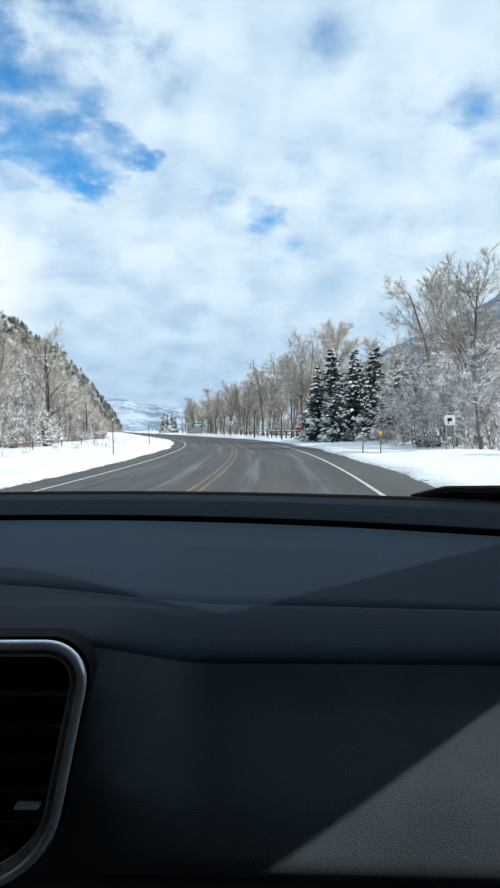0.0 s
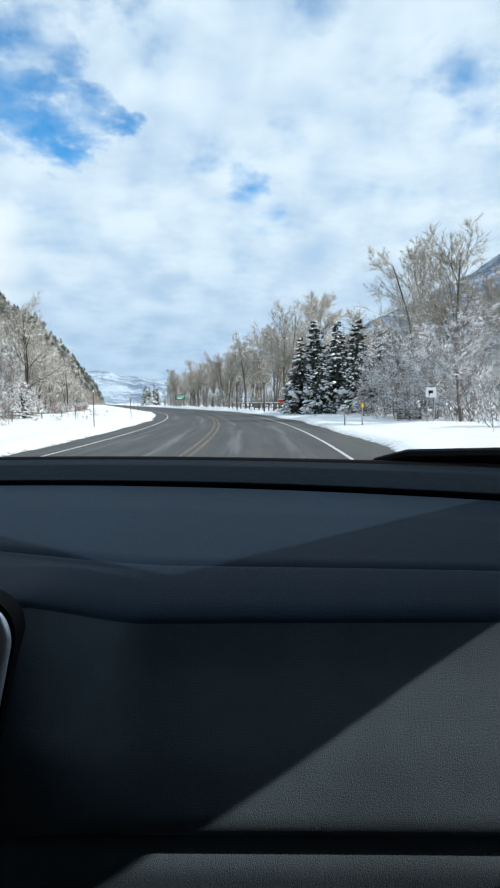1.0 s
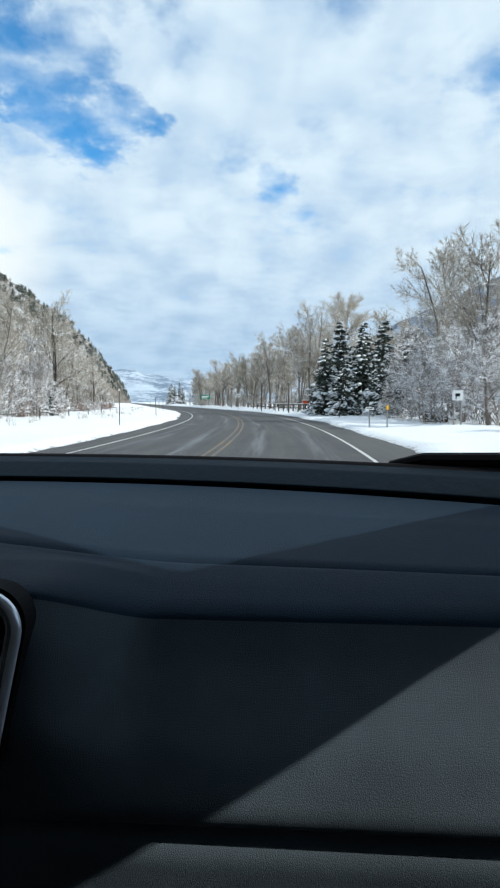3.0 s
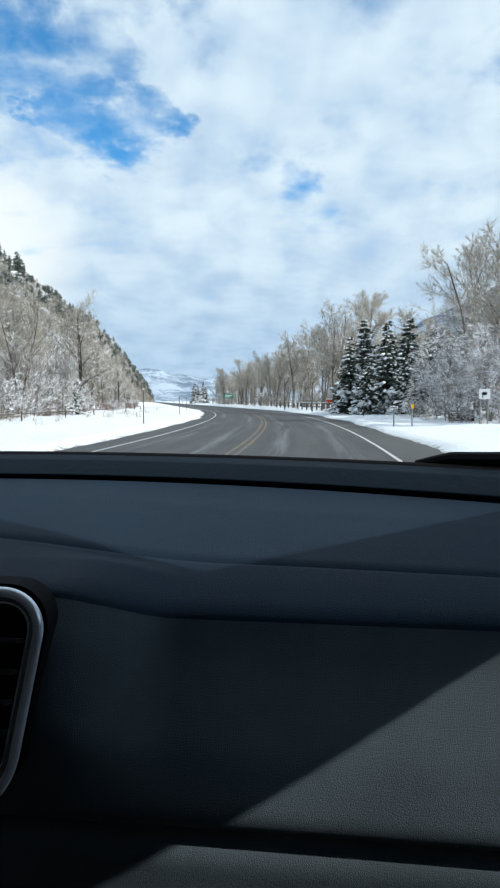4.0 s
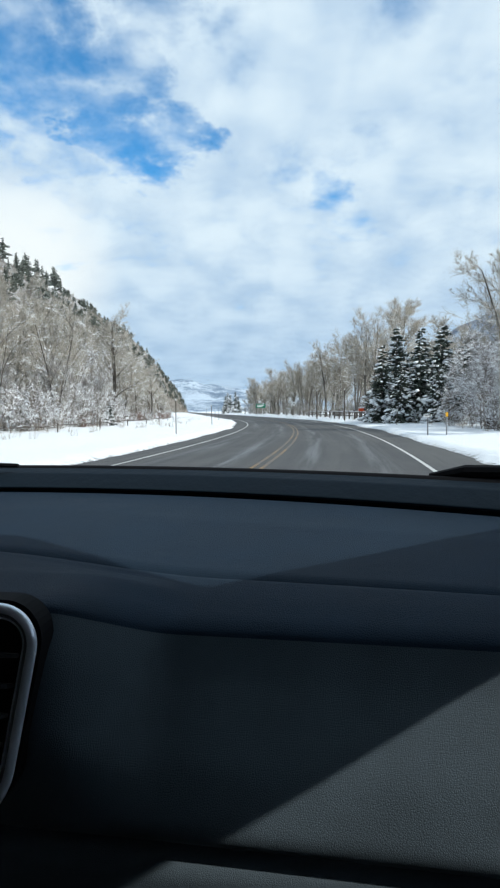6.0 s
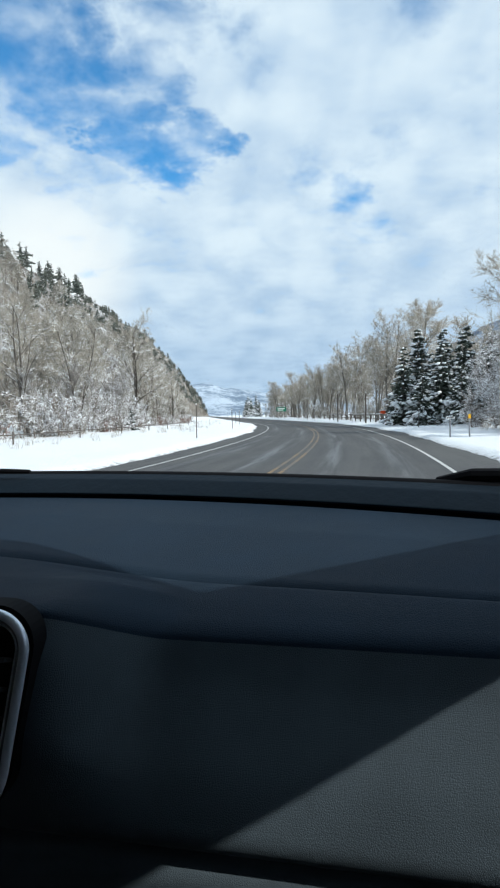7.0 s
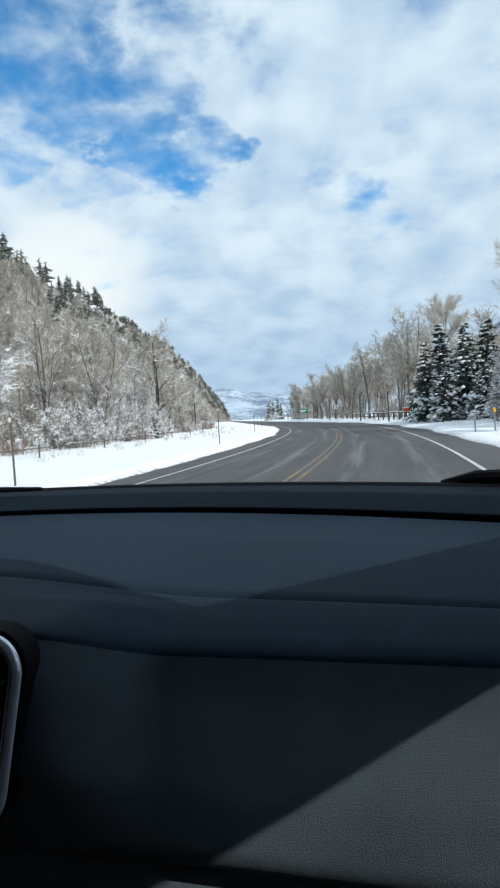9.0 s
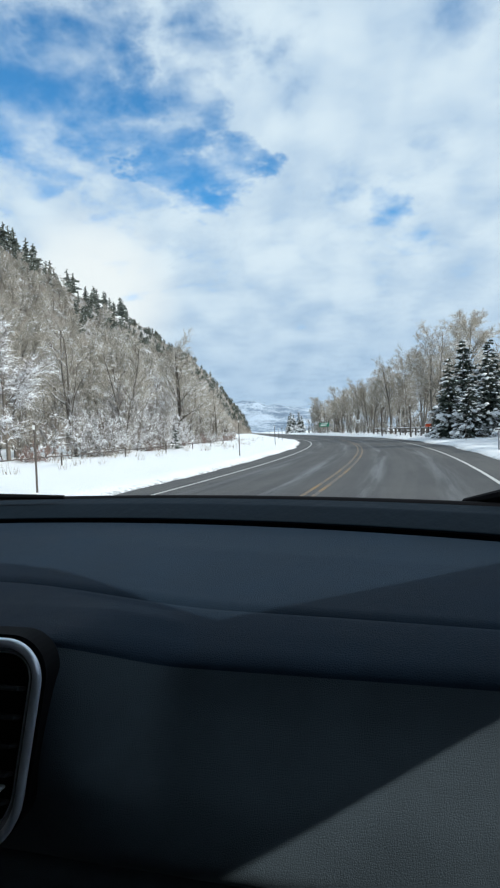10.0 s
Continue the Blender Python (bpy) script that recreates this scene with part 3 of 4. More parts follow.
# the spruces and snowy trees beside the right verge
for x, y, h, k in ((9.2, 45.5, 5.9, 0), (11.0, 48.5, 7.7, 2), (12.6, 47.0, 7.3, 1), (10.2, 43.5, 4.4, 1), (11.7, 44.0, 5.9, 0), (13.5, 45.0, 6.9, 2), (12.4, 41.5, 4.2, 1), (14.6, 47.5, 7.6, 0), (15.3, 44.2, 6.3, 1), (14.2, 42.6, 4.6, 2), (16.3, 46.6, 6.8, 2)):
    tagged(plant(conifers[k], x, y, h / 7.0, rng.uniform(0, 360), 0.15), group="spruces by the road")
for x, y, h, k in ((11.4, 23.0, 5.2, 0), (12.4, 27.5, 5.6, 1), (11.9, 31.5, 4.6, 1), (13.2, 34.5, 5.6, 0), (13.8, 38.5, 5.8, 1), (15.4, 36.0, 6.6, 0), (17.6, 39.5, 7.6, 1), (15.8, 30.5, 6.6, 1), (15.0, 24.5, 6.8, 0),
                   (19.5, 34.0, 6.0, 0), (22, 39, 5.6, 1), (18, 27.5, 7.5, 0), (16.2, 42.5, 7.0, 1), (20.5, 43.5, 5.8, 1), (24.5, 33.0, 6, 1)):
    tagged(plant(frost_trees[k], x, y, 0.88 * h / 8.0, rng.uniform(0, 360), 0.15), group="snowy trees by the road")
poplar = bare_tree(44, 12.6, 0.75, 2, 1.0, 0.6, BARE, "poplar_tree", "tall upright leafless poplar with fine pale twigs", "tree", 2.1, 0.009)
tagged(plant(poplar, 19.6, 46.0, 1.0, 40, 0.15), group="roadside cottonwoods")
tagged(plant(round_trees[0], 24.5, 46.0, 6.5 / 9.5, 40, 0.15), group="roadside cottonwoods")
tagged(plant(round_trees[2], 18.4, 50.0, 6.5 / 9.5, 200, 0.15), group="roadside cottonwoods")
tagged(plant(round_trees[1], 28.0, 54.0, 7.5 / 9.5, 140, 0.15), group="roadside cottonwoods")
tagged(plant(round_trees[1], 9.8, 54.0, 1.0, 20, 0.15), group="roadside cottonwoods")
for x, y, h, k in ((15.4, 31.8, 9.8, 2), (18.6, 31.0, 8.2, 1), (20.6, 38.0, 8.6, 0)):
    tagged(plant(round_trees[k], x, y, h / 9.5, rng.uniform(0, 360), 0.15), group="roadside cottonwoods")
# wood on the right, following the bend
for s, o, h in ((58, 11.5, 11.5), (64, 13.5, 12.5), (70, 10.5, 9.5), (76, 12.5, 10.5), (82, 10.0, 10.5), (88, 13, 11.5), (94, 10, 9.5), (101, 13, 10), (108, 10, 9.5), (116, 12, 9.5), (124, 10, 9.0)):
    x, y, _ = at(s, o)
    tagged(plant(round_trees[rng.randrange(3)], x, y, h / 9.5, rng.uniform(0, 360), 0.1), group="roadside cottonwoods")
for i in range(84):
    s, o = rng.uniform(50, 185), 11 + 24 * rng.random() ** 1.4
    x, y, _ = at(s, o)
    b = thin_trees[rng.randrange(2)] if rng.random() < 0.3 else far_trees[rng.randrange(3)]
    tagged(plant(b, x, y, rng.uniform(0.8, 1.2), rng.uniform(0, 360), 0.1), group="roadside cottonwoods")
for i in range(16):
    x, y, _ = at(rng.uniform(140, 215), rng.uniform(9.5, 24))
    tagged(plant(far_trees[i % 3], x, y, rng.uniform(0.8, 1.1), rng.uniform(0, 360), 0.0), group="roadside cottonwoods")
for i in range(80):
    x, y, _ = at(rng.uniform(50, 190), rng.uniform(9.6, 17))
    tagged(plant(thickets[i % 2], x, y, rng.uniform(0.6, 1.2), rng.uniform(0, 360), 0.1), group="undergrowth of the cottonwoods")
for i in range(20):
    x, y, _ = at(rng.uniform(14, 46), rng.uniform(9.6, 13))
    tagged(plant(shrubs[i % 2], x, y, rng.uniform(0.8, 1.3), rng.uniform(0, 360), 0.1), group="snowy roadside shrubs")
# belt on the left below the hill
for i in range(34):
    s = 14 + 108 * (i + rng.random()) / 34
    x, y, _ = at(s, -rng.uniform(16.5, 20))
    b = thin_trees[rng.randrange(2)] if rng.random() < 0.4 else round_trees[rng.randrange(3)]
    tagged(plant(b, x, y, rng.uniform(0.72, 0.98), rng.uniform(0, 360), 0.1), group="wood below the hill")
for i in range(70):
    s = rng.uniform(16, 135)
    x, y, _ = at(s, -rng.uniform(20, 21 + 24 * min(1, (s - 8) / 40)))
    tagged(plant(far_trees[rng.randrange(3)], x, y, rng.uniform(0.75, 1.1), rng.uniform(0, 360), 0.1), group="wood below the hill")
for i in range(40):
    x, y, _ = at(rng.uniform(14, 130), -rng.uniform(15.0, 19))
    tagged(plant(thickets[i % 2], x, y, rng.uniform(0.6, 1.15), rng.uniform(0, 360), 0.2), group="undergrowth below the hill")
for i in range(20):
    x, y, _ = at(rng.uniform(16, 80), -rng.uniform(12.2, 15.5))
    tagged(plant(red_shrubs[i % 2], x, y, rng.uniform(0.6, 1.1), rng.uniform(0, 360), 0.25), group="reddish brush in the snow")
for i in range(44):
    s = 24 + 22 * rng.random() if i < 24 else rng.uniform(46, 135)
    x, y, _ = at(s, -rng.uniform(12.3, 15.3))
    tagged(plant(shrubs[i % 2], x, y, rng.uniform(0.65, 1.25) if i < 24 else rng.uniform(0.35, 0.7), rng.uniform(0, 360), 0.25), group="snowy roadside shrubs")
for s, o, h in ((24, -16.0, 7.0), (52, -18.0, 7.0)):
    x, y, _ = at(s, o)
    tagged(plant(frost_trees[int(s) % 2], x, y, h / 8.0, rng.uniform(0, 360), 0.1), group="wood below the hill")
front = random.Random(23)
for i in range(16):
    old = i % 3 != 2
    x, y, _ = at(26 + 6.2 * i + front.uniform(-2, 2), -(front.uniform(13.2, 14.4) if old else front.uniform(14.8, 16.6)))
    size = front.uniform(0.86, 1.04) * (0.84 if i < 2 else 1.0 - 0.02 * i) * (0.8 if old and i > 3 else 1.0)
    tagged(plant(old_trees[i % 7 % 3] if old else round_trees[i % 2], x, y, size, front.uniform(0, 360), 0.15), group="wood below the hill")
for i in range(9):
    x, y, _ = at(front.uniform(27, 46), -front.uniform(12.8, 14.8))
    tagged(plant(birches[i % 2], x, y, front.uniform(0.5, 0.85), front.uniform(0, 360), 0.2), group="birch saplings")
# wood climbing the hill's lower slope
for i in range(190):
    b = rng.uniform(-46, -11)
    x, y, z = slope(rng.uniform(0.01, 0.62 if b < -20 else 0.5), b, *HILL)
    tagged(plant(far_trees[rng.randrange(3)], x, y, rng.uniform(0.85, 1.25), rng.uniform(0, 360), z - 0.2), group="wood below the hill")
pines, scrub = [], []
for i in range(1000):
    b, p = (rng.uniform(-62, -7.8), rng.uniform(0.25, 1.0) ** 0.7) if i < 720 else (rng.uniform(-19, -7.6), rng.uniform(0.3, 1.0))
    if noise.noise((b * 0.25, p * 5.0, 2.0)) < -0.2 and p < 0.9 or b < -24 and p < 0.72:
        continue
    x, y, z = slope(p, b, *HILL)
    h = rng.uniform(2.6, 5.2) if b > -19 else rng.uniform(5.0, 9.0) if p < 0.93 else rng.uniform(7.0, 14.0)
    pines.append((x, y, z - 0.5, x, y, z + h * 0.96, 0.16, 0.03))
    lean, full = rng.uniform(-0.06, 0.06), rng.uniform(0.7, 1.25)
    for k in range(44):
        f = 0.16 + 0.82 * (k + 0.5) / 44
        c = (x + lean * h * f, y, z + h * f)
        ln = h * (0.30 if b > -19 else 0.24) * full * min(1.0, 1.9 * (1.07 - f)) * rng.uniform(0.35, 1.2)
        a = rng.uniform(0, 6.283)
        pines.append((*c, c[0] + ln * math.cos(a), c[1] + ln * math.sin(a), c[2] + rng.uniform(-0.3, 0.12) * ln, 0.08 + 0.20 * ln, 0.10 + 0.05 * ln))
for i in range(3400):
    b, p = rng.uniform(-60, -7.6), rng.uniform(0.0, 1.0)
    if b > -24 and p > 0.5 and i % 5 > 1:
        continue
    x, y, z = slope(p, b, *HILL)
    h = rng.uniform(1.2, 4.2)
    for k in range(9):
        a, w = rng.uniform(0, 6.283), rng.uniform(0.1, 0.6) * h
        scrub.append((x, y, z - 0.2, x + w * math.cos(a), y + w * math.sin(a), z + h * rng.uniform(0.5, 1.0), 0.09, 0.02))
v, f = tubes(pines, 3)
tagged(mesh_ob("pine_wood", v, f, M_PINE), "dark pines with snow scattered over the rocky hillside", "pine wood", kind="stuff")
v, f = tubes(scrub, 3)
tagged(mesh_ob("hillside_scrub", v, f, M_TWIG_SNOWY), "leafless snowy scrub covering the hillside", "scrub", kind="stuff")
# far spruces at the end of the straight
for s, o, h in ((232, 7.5, 7.0), (240, 9, 8.5), (250, 11, 8.0), (258, 14, 9.5), (236, 13, 7)):
    x, y, _ = at(s, o)
    tagged(plant(conifers[0], x, y, h / 7.0, rng.uniform(0, 360), 0.0), group="spruces at the end of the straight")

# ---------- the car around the camera ----------
EYE = 1.2
car = empty("car", pose(0, 0, 0, 0, 0, -7), "dark-trimmed car interior with a padded dashboard, on the road", "car")


def curve(u):
    """How far the windscreen's foot runs back from the middle of the car."""
    return 0.035 - 0.30 * (u + 0.55) ** 2


def ease(u, start, end):
    """0 up to start, 1 from end on, smooth between."""
    t = min(1.0, max(0.0, (u - start) / (end - start)))
    return t * t * (3 - 2 * t)


def loft(name, profile, mat, label="", u0=-1.18, u1=0.44, count=130, centre=None, parent=car, ramp=(-0.08, -0.22)):
    """A skin along the dashboard; centre: its profile over the centre stack, reached along ramp."""
    centre = centre or profile
    verts = []
    for u in np.linspace(u0, u1, count):
        for (v0, z0), (v1, z1) in zip(profile, centre):
            w = ease(u, *((-0.10, -0.40) if v0 > 0.58 else ramp))
            v = v0 + (v1 - v0) * w
            verts.append((u, v + curve(u) * min(1.0, max(0.05, (v - 0.48) / 0.45)), EYE + z0 + (z1 - z0) * w))
    n = len(profile)
    faces = [(i * n + k, (i + 1) * n + k, (i + 1) * n + k + 1, i * n + k + 1) for i in range(count - 1) for k in range(n - 1)]
    return mesh_ob(name, verts, faces, mat, parent, label, True)


def rounded(points, r=0.012, steps=4):
    """A profile with its inner corners rounded."""
    out = [points[0]]
    for a, b, c in zip(points, points[1:], points[2:]):
        a, b, c = Vector(a), Vector(b), Vector(c)
        k1, k2 = min(r, (a - b).length * 0.45), min(r, (c - b).length * 0.45)
        p, q = b + (a - b).normalized() * k1, b + (c - b).normalized() * k2
        for i in range(steps + 1):
            t = i / steps
            w = p * (1 - t) ** 2 + b * 2 * t * (1 - t) + q * t * t
            out.append((w.x, w.y))
    return out + [points[-1]]


loft("cowl_trim", rounded([(1.20, -0.16), (1.06, -0.107), (1.02, -0.113), (0.986, -0.1365), (0.992, -0.1405), (1.03, -0.142), (1.035, -0.20)], 0.004), M_COWL, "black plastic strip along the windscreen's foot")
loft("windscreen_seal", [(1.10, -0.125), (1.085, -0.108), (1.078, -0.1035), (1.070, -0.1025), (1.062, -0.1045), (1.056, -0.110)], M_SEAL, "black rubber seal under the glass")
loft("dash_top", rounded([(0.99, -0.150), (0.975, -0.143), (0.80, -0.150), (0.612, -0.1685), (0.598, -0.178)]), M_DASH, "grained soft dashboard top, tinted blue for the sky it reflects",
     centre=rounded([(0.99, -0.150), (0.975, -0.143), (0.80, -0.143), (0.612, -0.148), (0.598, -0.156)]), ramp=(-0.10, -0.40))
loft("dash_shoulder", rounded([(0.604, -0.1725), (0.597, -0.1712), (0.556, -0.1775), (0.520, -0.1855), (0.508, -0.1925), (0.506, -0.199)], 0.013), M_DASH, "grained roll along the dashboard's edge, tinted blue for the sky it reflects",
     centre=rounded([(0.604, -0.1525), (0.597, -0.1512), (0.50, -0.1460), (0.446, -0.1448), (0.4265, -0.1470), (0.425, -0.1530)], 0.013), ramp=(-0.13, -0.212))
loft("dash_face", rounded([(0.507, -0.1960), (0.5052, -0.2010), (0.494, -0.232), (0.458, -0.29), (0.440, -0.335), (0.452, -0.352), (0.49, -0.356)], 0.012), M_FACE,
     "dark grained dashboard face", centre=rounded([(0.426, -0.1500), (0.4242, -0.1550), (0.415, -0.178), (0.412, -0.25), (0.436, -0.335), (0.452, -0.352), (0.49, -0.356)], 0.012), ramp=(-0.13, -0.212))
loft("glove_box", rounded([(0.50, -0.362), (0.462, -0.366), (0.452, -0.38), (0.47, -0.52), (0.52, -0.64)]), M_FACE, "dark grained glove box door")

# air vent in the centre stack
VX, VZ, VW, VH, LEAN = -0.260, EYE - 0.229, 0.125, 0.178, 0.040


def outline(shrink=0.0, steps=10):
    """The vent's upright rounded outline, narrowing to its foot."""
    pts = []
    for sx, sz, a0, r in ((1, 1, 0, 0.032), (-1, 1, 90, 0.032), (-1, -1, 180, 0.055), (1, -1, 270, 0.055)):
        for i in range(steps + 1):
            a = radians(a0 + 90 * i / steps)
            x, z = sx * (VW / 2 - r) + (r - shrink) * math.cos(a), sz * (VH / 2 - r) + (r - shrink) * math.sin(a)
            pts.append(Vector((VX + x + LEAN * (z / VH - 0.5), 0, VZ + z)))
    return pts


def ring(pts, tube):
    """A tube swept round an upright outline."""
    verts, faces = [], []
    n, m = len(pts), 12
    for i, p in enumerate(pts):
        d = (pts[(i + 1) % n] - pts[i - 1]).normalized()
        side = d.cross(Vector((0, 1, 0)))
        for k in range(m):
            a = 2 * math.pi * k / m
            verts.append(p + side * math.cos(a) * tube + Vector((0, 1, 0)) * math.sin(a) * tube * 0.9)
    for i in range(n):
        for k in range(m):
            faces.append((i * m + k, i * m + (k + 1) % m, ((i + 1) % n) * m + (k + 1) % m, ((i + 1) % n) * m + k))
    return verts, faces


# Flat black front closes the housing, standing in for shade inside the mouth.
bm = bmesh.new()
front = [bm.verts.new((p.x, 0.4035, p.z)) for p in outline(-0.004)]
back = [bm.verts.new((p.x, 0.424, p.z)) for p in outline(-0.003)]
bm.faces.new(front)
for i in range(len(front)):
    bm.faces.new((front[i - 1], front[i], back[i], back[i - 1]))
vent = part("air_vent", bm, M_SEAL, car, "black vent housing, its flat black front standing for the mouth's shade")
v, f = ring(outline(), 0.0037)
mesh_ob("vent_frame", [(p.x, p.y + 0.397, p.z) for p in v], f, M_CHROME, vent, "satin silver frame", True)
rims = [[(p.x, y, p.z) for p in outline(shrink)] for shrink, y in ((0.002, 0.3965), (0.005, 0.3985), (0.0095, 0.4025))]
n = len(rims[0])
mesh_ob("vent_bevel", rims[0] + rims[1] + rims[2], [(r * n + i, r * n + (i + 1) % n, (r + 1) * n + (i + 1) % n, (r + 1) * n + i) for r in range(2) for i in range(n)],
        M_BEVEL, vent, "dark satin inner bevel", True)
v, f = ring(outline(0.0095), 0.0008)
mesh_ob("vent_lip", [(p.x, p.y + 0.4020, p.z) for p in v], f, M_CHROME, vent, "thin silver inner lip", True)
for k in range(6):
    z = VZ - 0.060 + k * 0.023
    right = VX + VW / 2 + LEAN * ((z - VZ) / VH - 0.5) - (0.010 if -0.045 < z - VZ < 0.06 else 0.03)
    slat = box(right - 0.10, right, 0.388, 0.3995, -0.0016, 0.0016, 0.001)
    bmesh.ops.rotate(slat, cent=(0, 0.394, 0), matrix=Matrix.Rotation(radians(-22), 3, "X"), verts=slat.verts)
    bmesh.ops.translate(slat, vec=(0, 0, z), verts=slat.verts)
    part("slat", slat, M_SLAT, vent)
part("slat_tab", box(-0.250, -0.233, 0.384, 0.392, EYE - 0.252, EYE - 0.2498, 0.0008), M_CHROME, vent, "silver thumb tab")


# shell, out of view: pillars, roof, doors, windscreen; it sets the cabin's light
def uz(u, v, z):
    return (u, v, EYE + z)


RIM = [(0.872, -0.12), (0.651, 0.028), (0.362, 0.235), (0.364, 0.47), (-0.9, 0.47), (-0.9, 0.36), (-0.4, 0.27), (0.243, 0.062), (0.365, 0.024), (0.88, -0.145)]
for su, rim in ((0.42, RIM), (-1.24, RIM)):
    bm = bmesh.new()
    face = bm.faces.new([bm.verts.new(uz(su, v, z)) for v, z in rim])
    more = bmesh.ops.extrude_face_region(bm, geom=[face])["geom"]
    bmesh.ops.translate(bm, vec=(0.04, 0, 0), verts=[e for e in more if isinstance(e, bmesh.types.BMVert)])
    bmesh.ops.triangulate(bm, faces=bm.faces[:])
    part("pillar", bm, M_TRIM, car, "dark windscreen pillar and door frame")
    part("door", box(su, su + 0.07, -1.5, 1.3, 0.3, EYE - 0.19, 0.02), M_PANEL, car, "grey door panel")
    # Added panel over the side windows, cutting the light inside the cabin.
    part("rear_pillar", box(su, su + 0.05, -1.5, -0.08 if su > 0 else -0.25, EYE - 0.2, EYE + 0.46, 0.01), M_PANEL, car)
us = np.linspace(-1.22, 0.46, 15)
rv = [(u, 0.37 - 0.02 * (u + 0.4) ** 2, EYE + 0.47) for u in us] + [(u, -1.6, EYE + 0.45) for u in us]
rv += [(x, y, z + 0.05) for x, y, z in rv]
n = len(us)
rf = []
for i in range(n - 1):
    rf += [(i, i + n, i + n + 1, i + 1), (2 * n + i, 2 * n + i + 1, 3 * n + i + 1, 3 * n + i), (i, i + 1, 2 * n + i + 1, 2 * n + i), (n + i, 3 * n + i, 3 * n + i + 1, n + i + 1)]
mesh_ob("roof", rv, rf, M_LINER, car, "pale roof lining")
# Added rear closure, left open by a slit to limit light from behind.
part("rear_wall", box(-1.22, 0.46, -1.62, -1.55, 0.3, EYE + 0.19, 0.01), M_LINER, car)
part("rear_header", box(-1.22, 0.46, -1.62, -1.55, EYE + 0.20, EYE + 0.45, 0.01), M_LINER, car)
part("floor_pan", box(-1.22, 0.46, -1.6, 1.3, 0.26, 0.31, 0.01), M_PANEL, car)
part("bonnet", box(-1.25, 0.5, 1.22, 2.15, 0.45, 0.86, 0.08), M_BODY, car, "dark painted bonnet")
for u in (-1.12, 0.36):
    for v0 in (-1.25, 1.65):
        w = rod((u - 0.1, v0, 0.33), (u + 0.1, v0, 0.33), 0.33, 0.33, 24)
        part("wheel", w, M_RUBBER, car)
# wiper lying at the windscreen's foot
arm = rod(uz(0.165, 0.962, -0.107), uz(0.215, 0.938, -0.094), 0.007, 0.010, 8)
rod(uz(0.212, 0.94, -0.0945), uz(0.45, 0.815, -0.083), 0.010, 0.011, 8, arm)
rod(uz(0.17, 0.966, -0.106), uz(0.44, 0.84, -0.103), 0.006, 0.009, 6, arm)
part("wiper", arm, M_SEAL, car, "black wiper arm")

part("wiper", rod(uz(-0.59, 1.05, -0.0985), uz(-0.90, 1.02, -0.089), 0.004, 0.009, 8), M_SEAL, car, "black wiper arm")

# windscreen
ws = []
us = np.linspace(-1.2, 0.42, 24)
for u in us:
    for k in range(7):
        t = k / 6
        ws.append((u, (1.10 + curve(u)) * (1 - t) + 0.37 * t + 0.05 * t * (1 - t), EYE - 0.12 + 0.585 * t))
wf = [(i * 7 + k, (i + 1) * 7 + k, (i + 1) * 7 + k + 1, i * 7 + k + 1) for i in range(23) for k in range(6)]


# ---------- roadside things ----------
def stake(s, o, h, label, group, lean=0.0):
    """A slim marker stake with a pale reflector."""
    x, y, _ = at(s, o)
    ob = empty("marker_post", pose(x, y, 0.1, lean, lean * 0.6, 0), label, "marker post", group)
    part("post", rod((0, 0, -0.4), (0, 0, h), 0.024, 0.02, 8), M_POST, ob)
    part("reflector", box(-0.024, 0.024, -0.034, -0.025, h - 0.14, h - 0.04, 0.003), M_PLATE, ob, "pale reflector")
    return ob


for s, o, h, lean in ((10.5, -5.7, 1.5, 2), (27, -5.6, 1.75, 1), (44, -6.0, 1.6, -3), (61, -6.2, 1.6, 2), (78, -6.2, 1.6, 0), (98, -6.4, 1.6, 1)):
    stake(s, o, h, "thin dark marker post leaning in the snow", "marker posts inside the bend", lean)
for s, o, h in ((37, 6.4, 1.1), (66, 6.6, 1.2), (95, 6.6, 1.2)):
    stake(s, o, h, "short dark marker post in the snow verge", "marker posts outside the bend")


def sign(name, place, turn, height, w, h, mat, label, category, bars=(), bar_mat=None, posts=1, shape="box"):
    """A plate on one or two posts, with plain bars for its writing."""
    ob = empty(name, pose(*place, 0, 0, turn), label, category)
    for k in range(posts):
        dx = 0 if posts == 1 else (k - 0.5) * w * 0.7
        part("post", rod((dx, 0.03, -0.5), (dx, 0.03, height), 0.03, 0.03, 8), M_STEEL, ob)
    if shape == "shield":
        bm = bmesh.new()
        ring_pts = [(-0.5, 0.42), (-0.25, 0.5), (0, 0.45), (0.25, 0.5), (0.5, 0.42), (0.46, 0.05), (0.3, -0.3), (0, -0.5), (-0.3, -0.3), (-0.46, 0.05)]
        face = bm.faces.new([bm.verts.new((x * w, -0.01, height - h / 2 + z * h)) for x, z in ring_pts])
        more = bmesh.ops.extrude_face_region(bm, geom=[face])["geom"]
        bmesh.ops.translate(bm, vec=(0, 0.012, 0), verts=[e for e in more if isinstance(e, bmesh.types.BMVert)])
    else:
        bm = box(-w / 2, w / 2, -0.012, 0.0, height - h, height, 0.004)
    plate = part("plate", bm, mat, ob)
    for bx, bz, bw, bh in bars:
        part("bar", box((bx - bw / 2) * w, (bx + bw / 2) * w, -0.017, -0.0125, height - h / 2 + (bz - bh / 2) * h, height - h / 2 + (bz + bh / 2) * h), bar_mat, plate)
    return ob


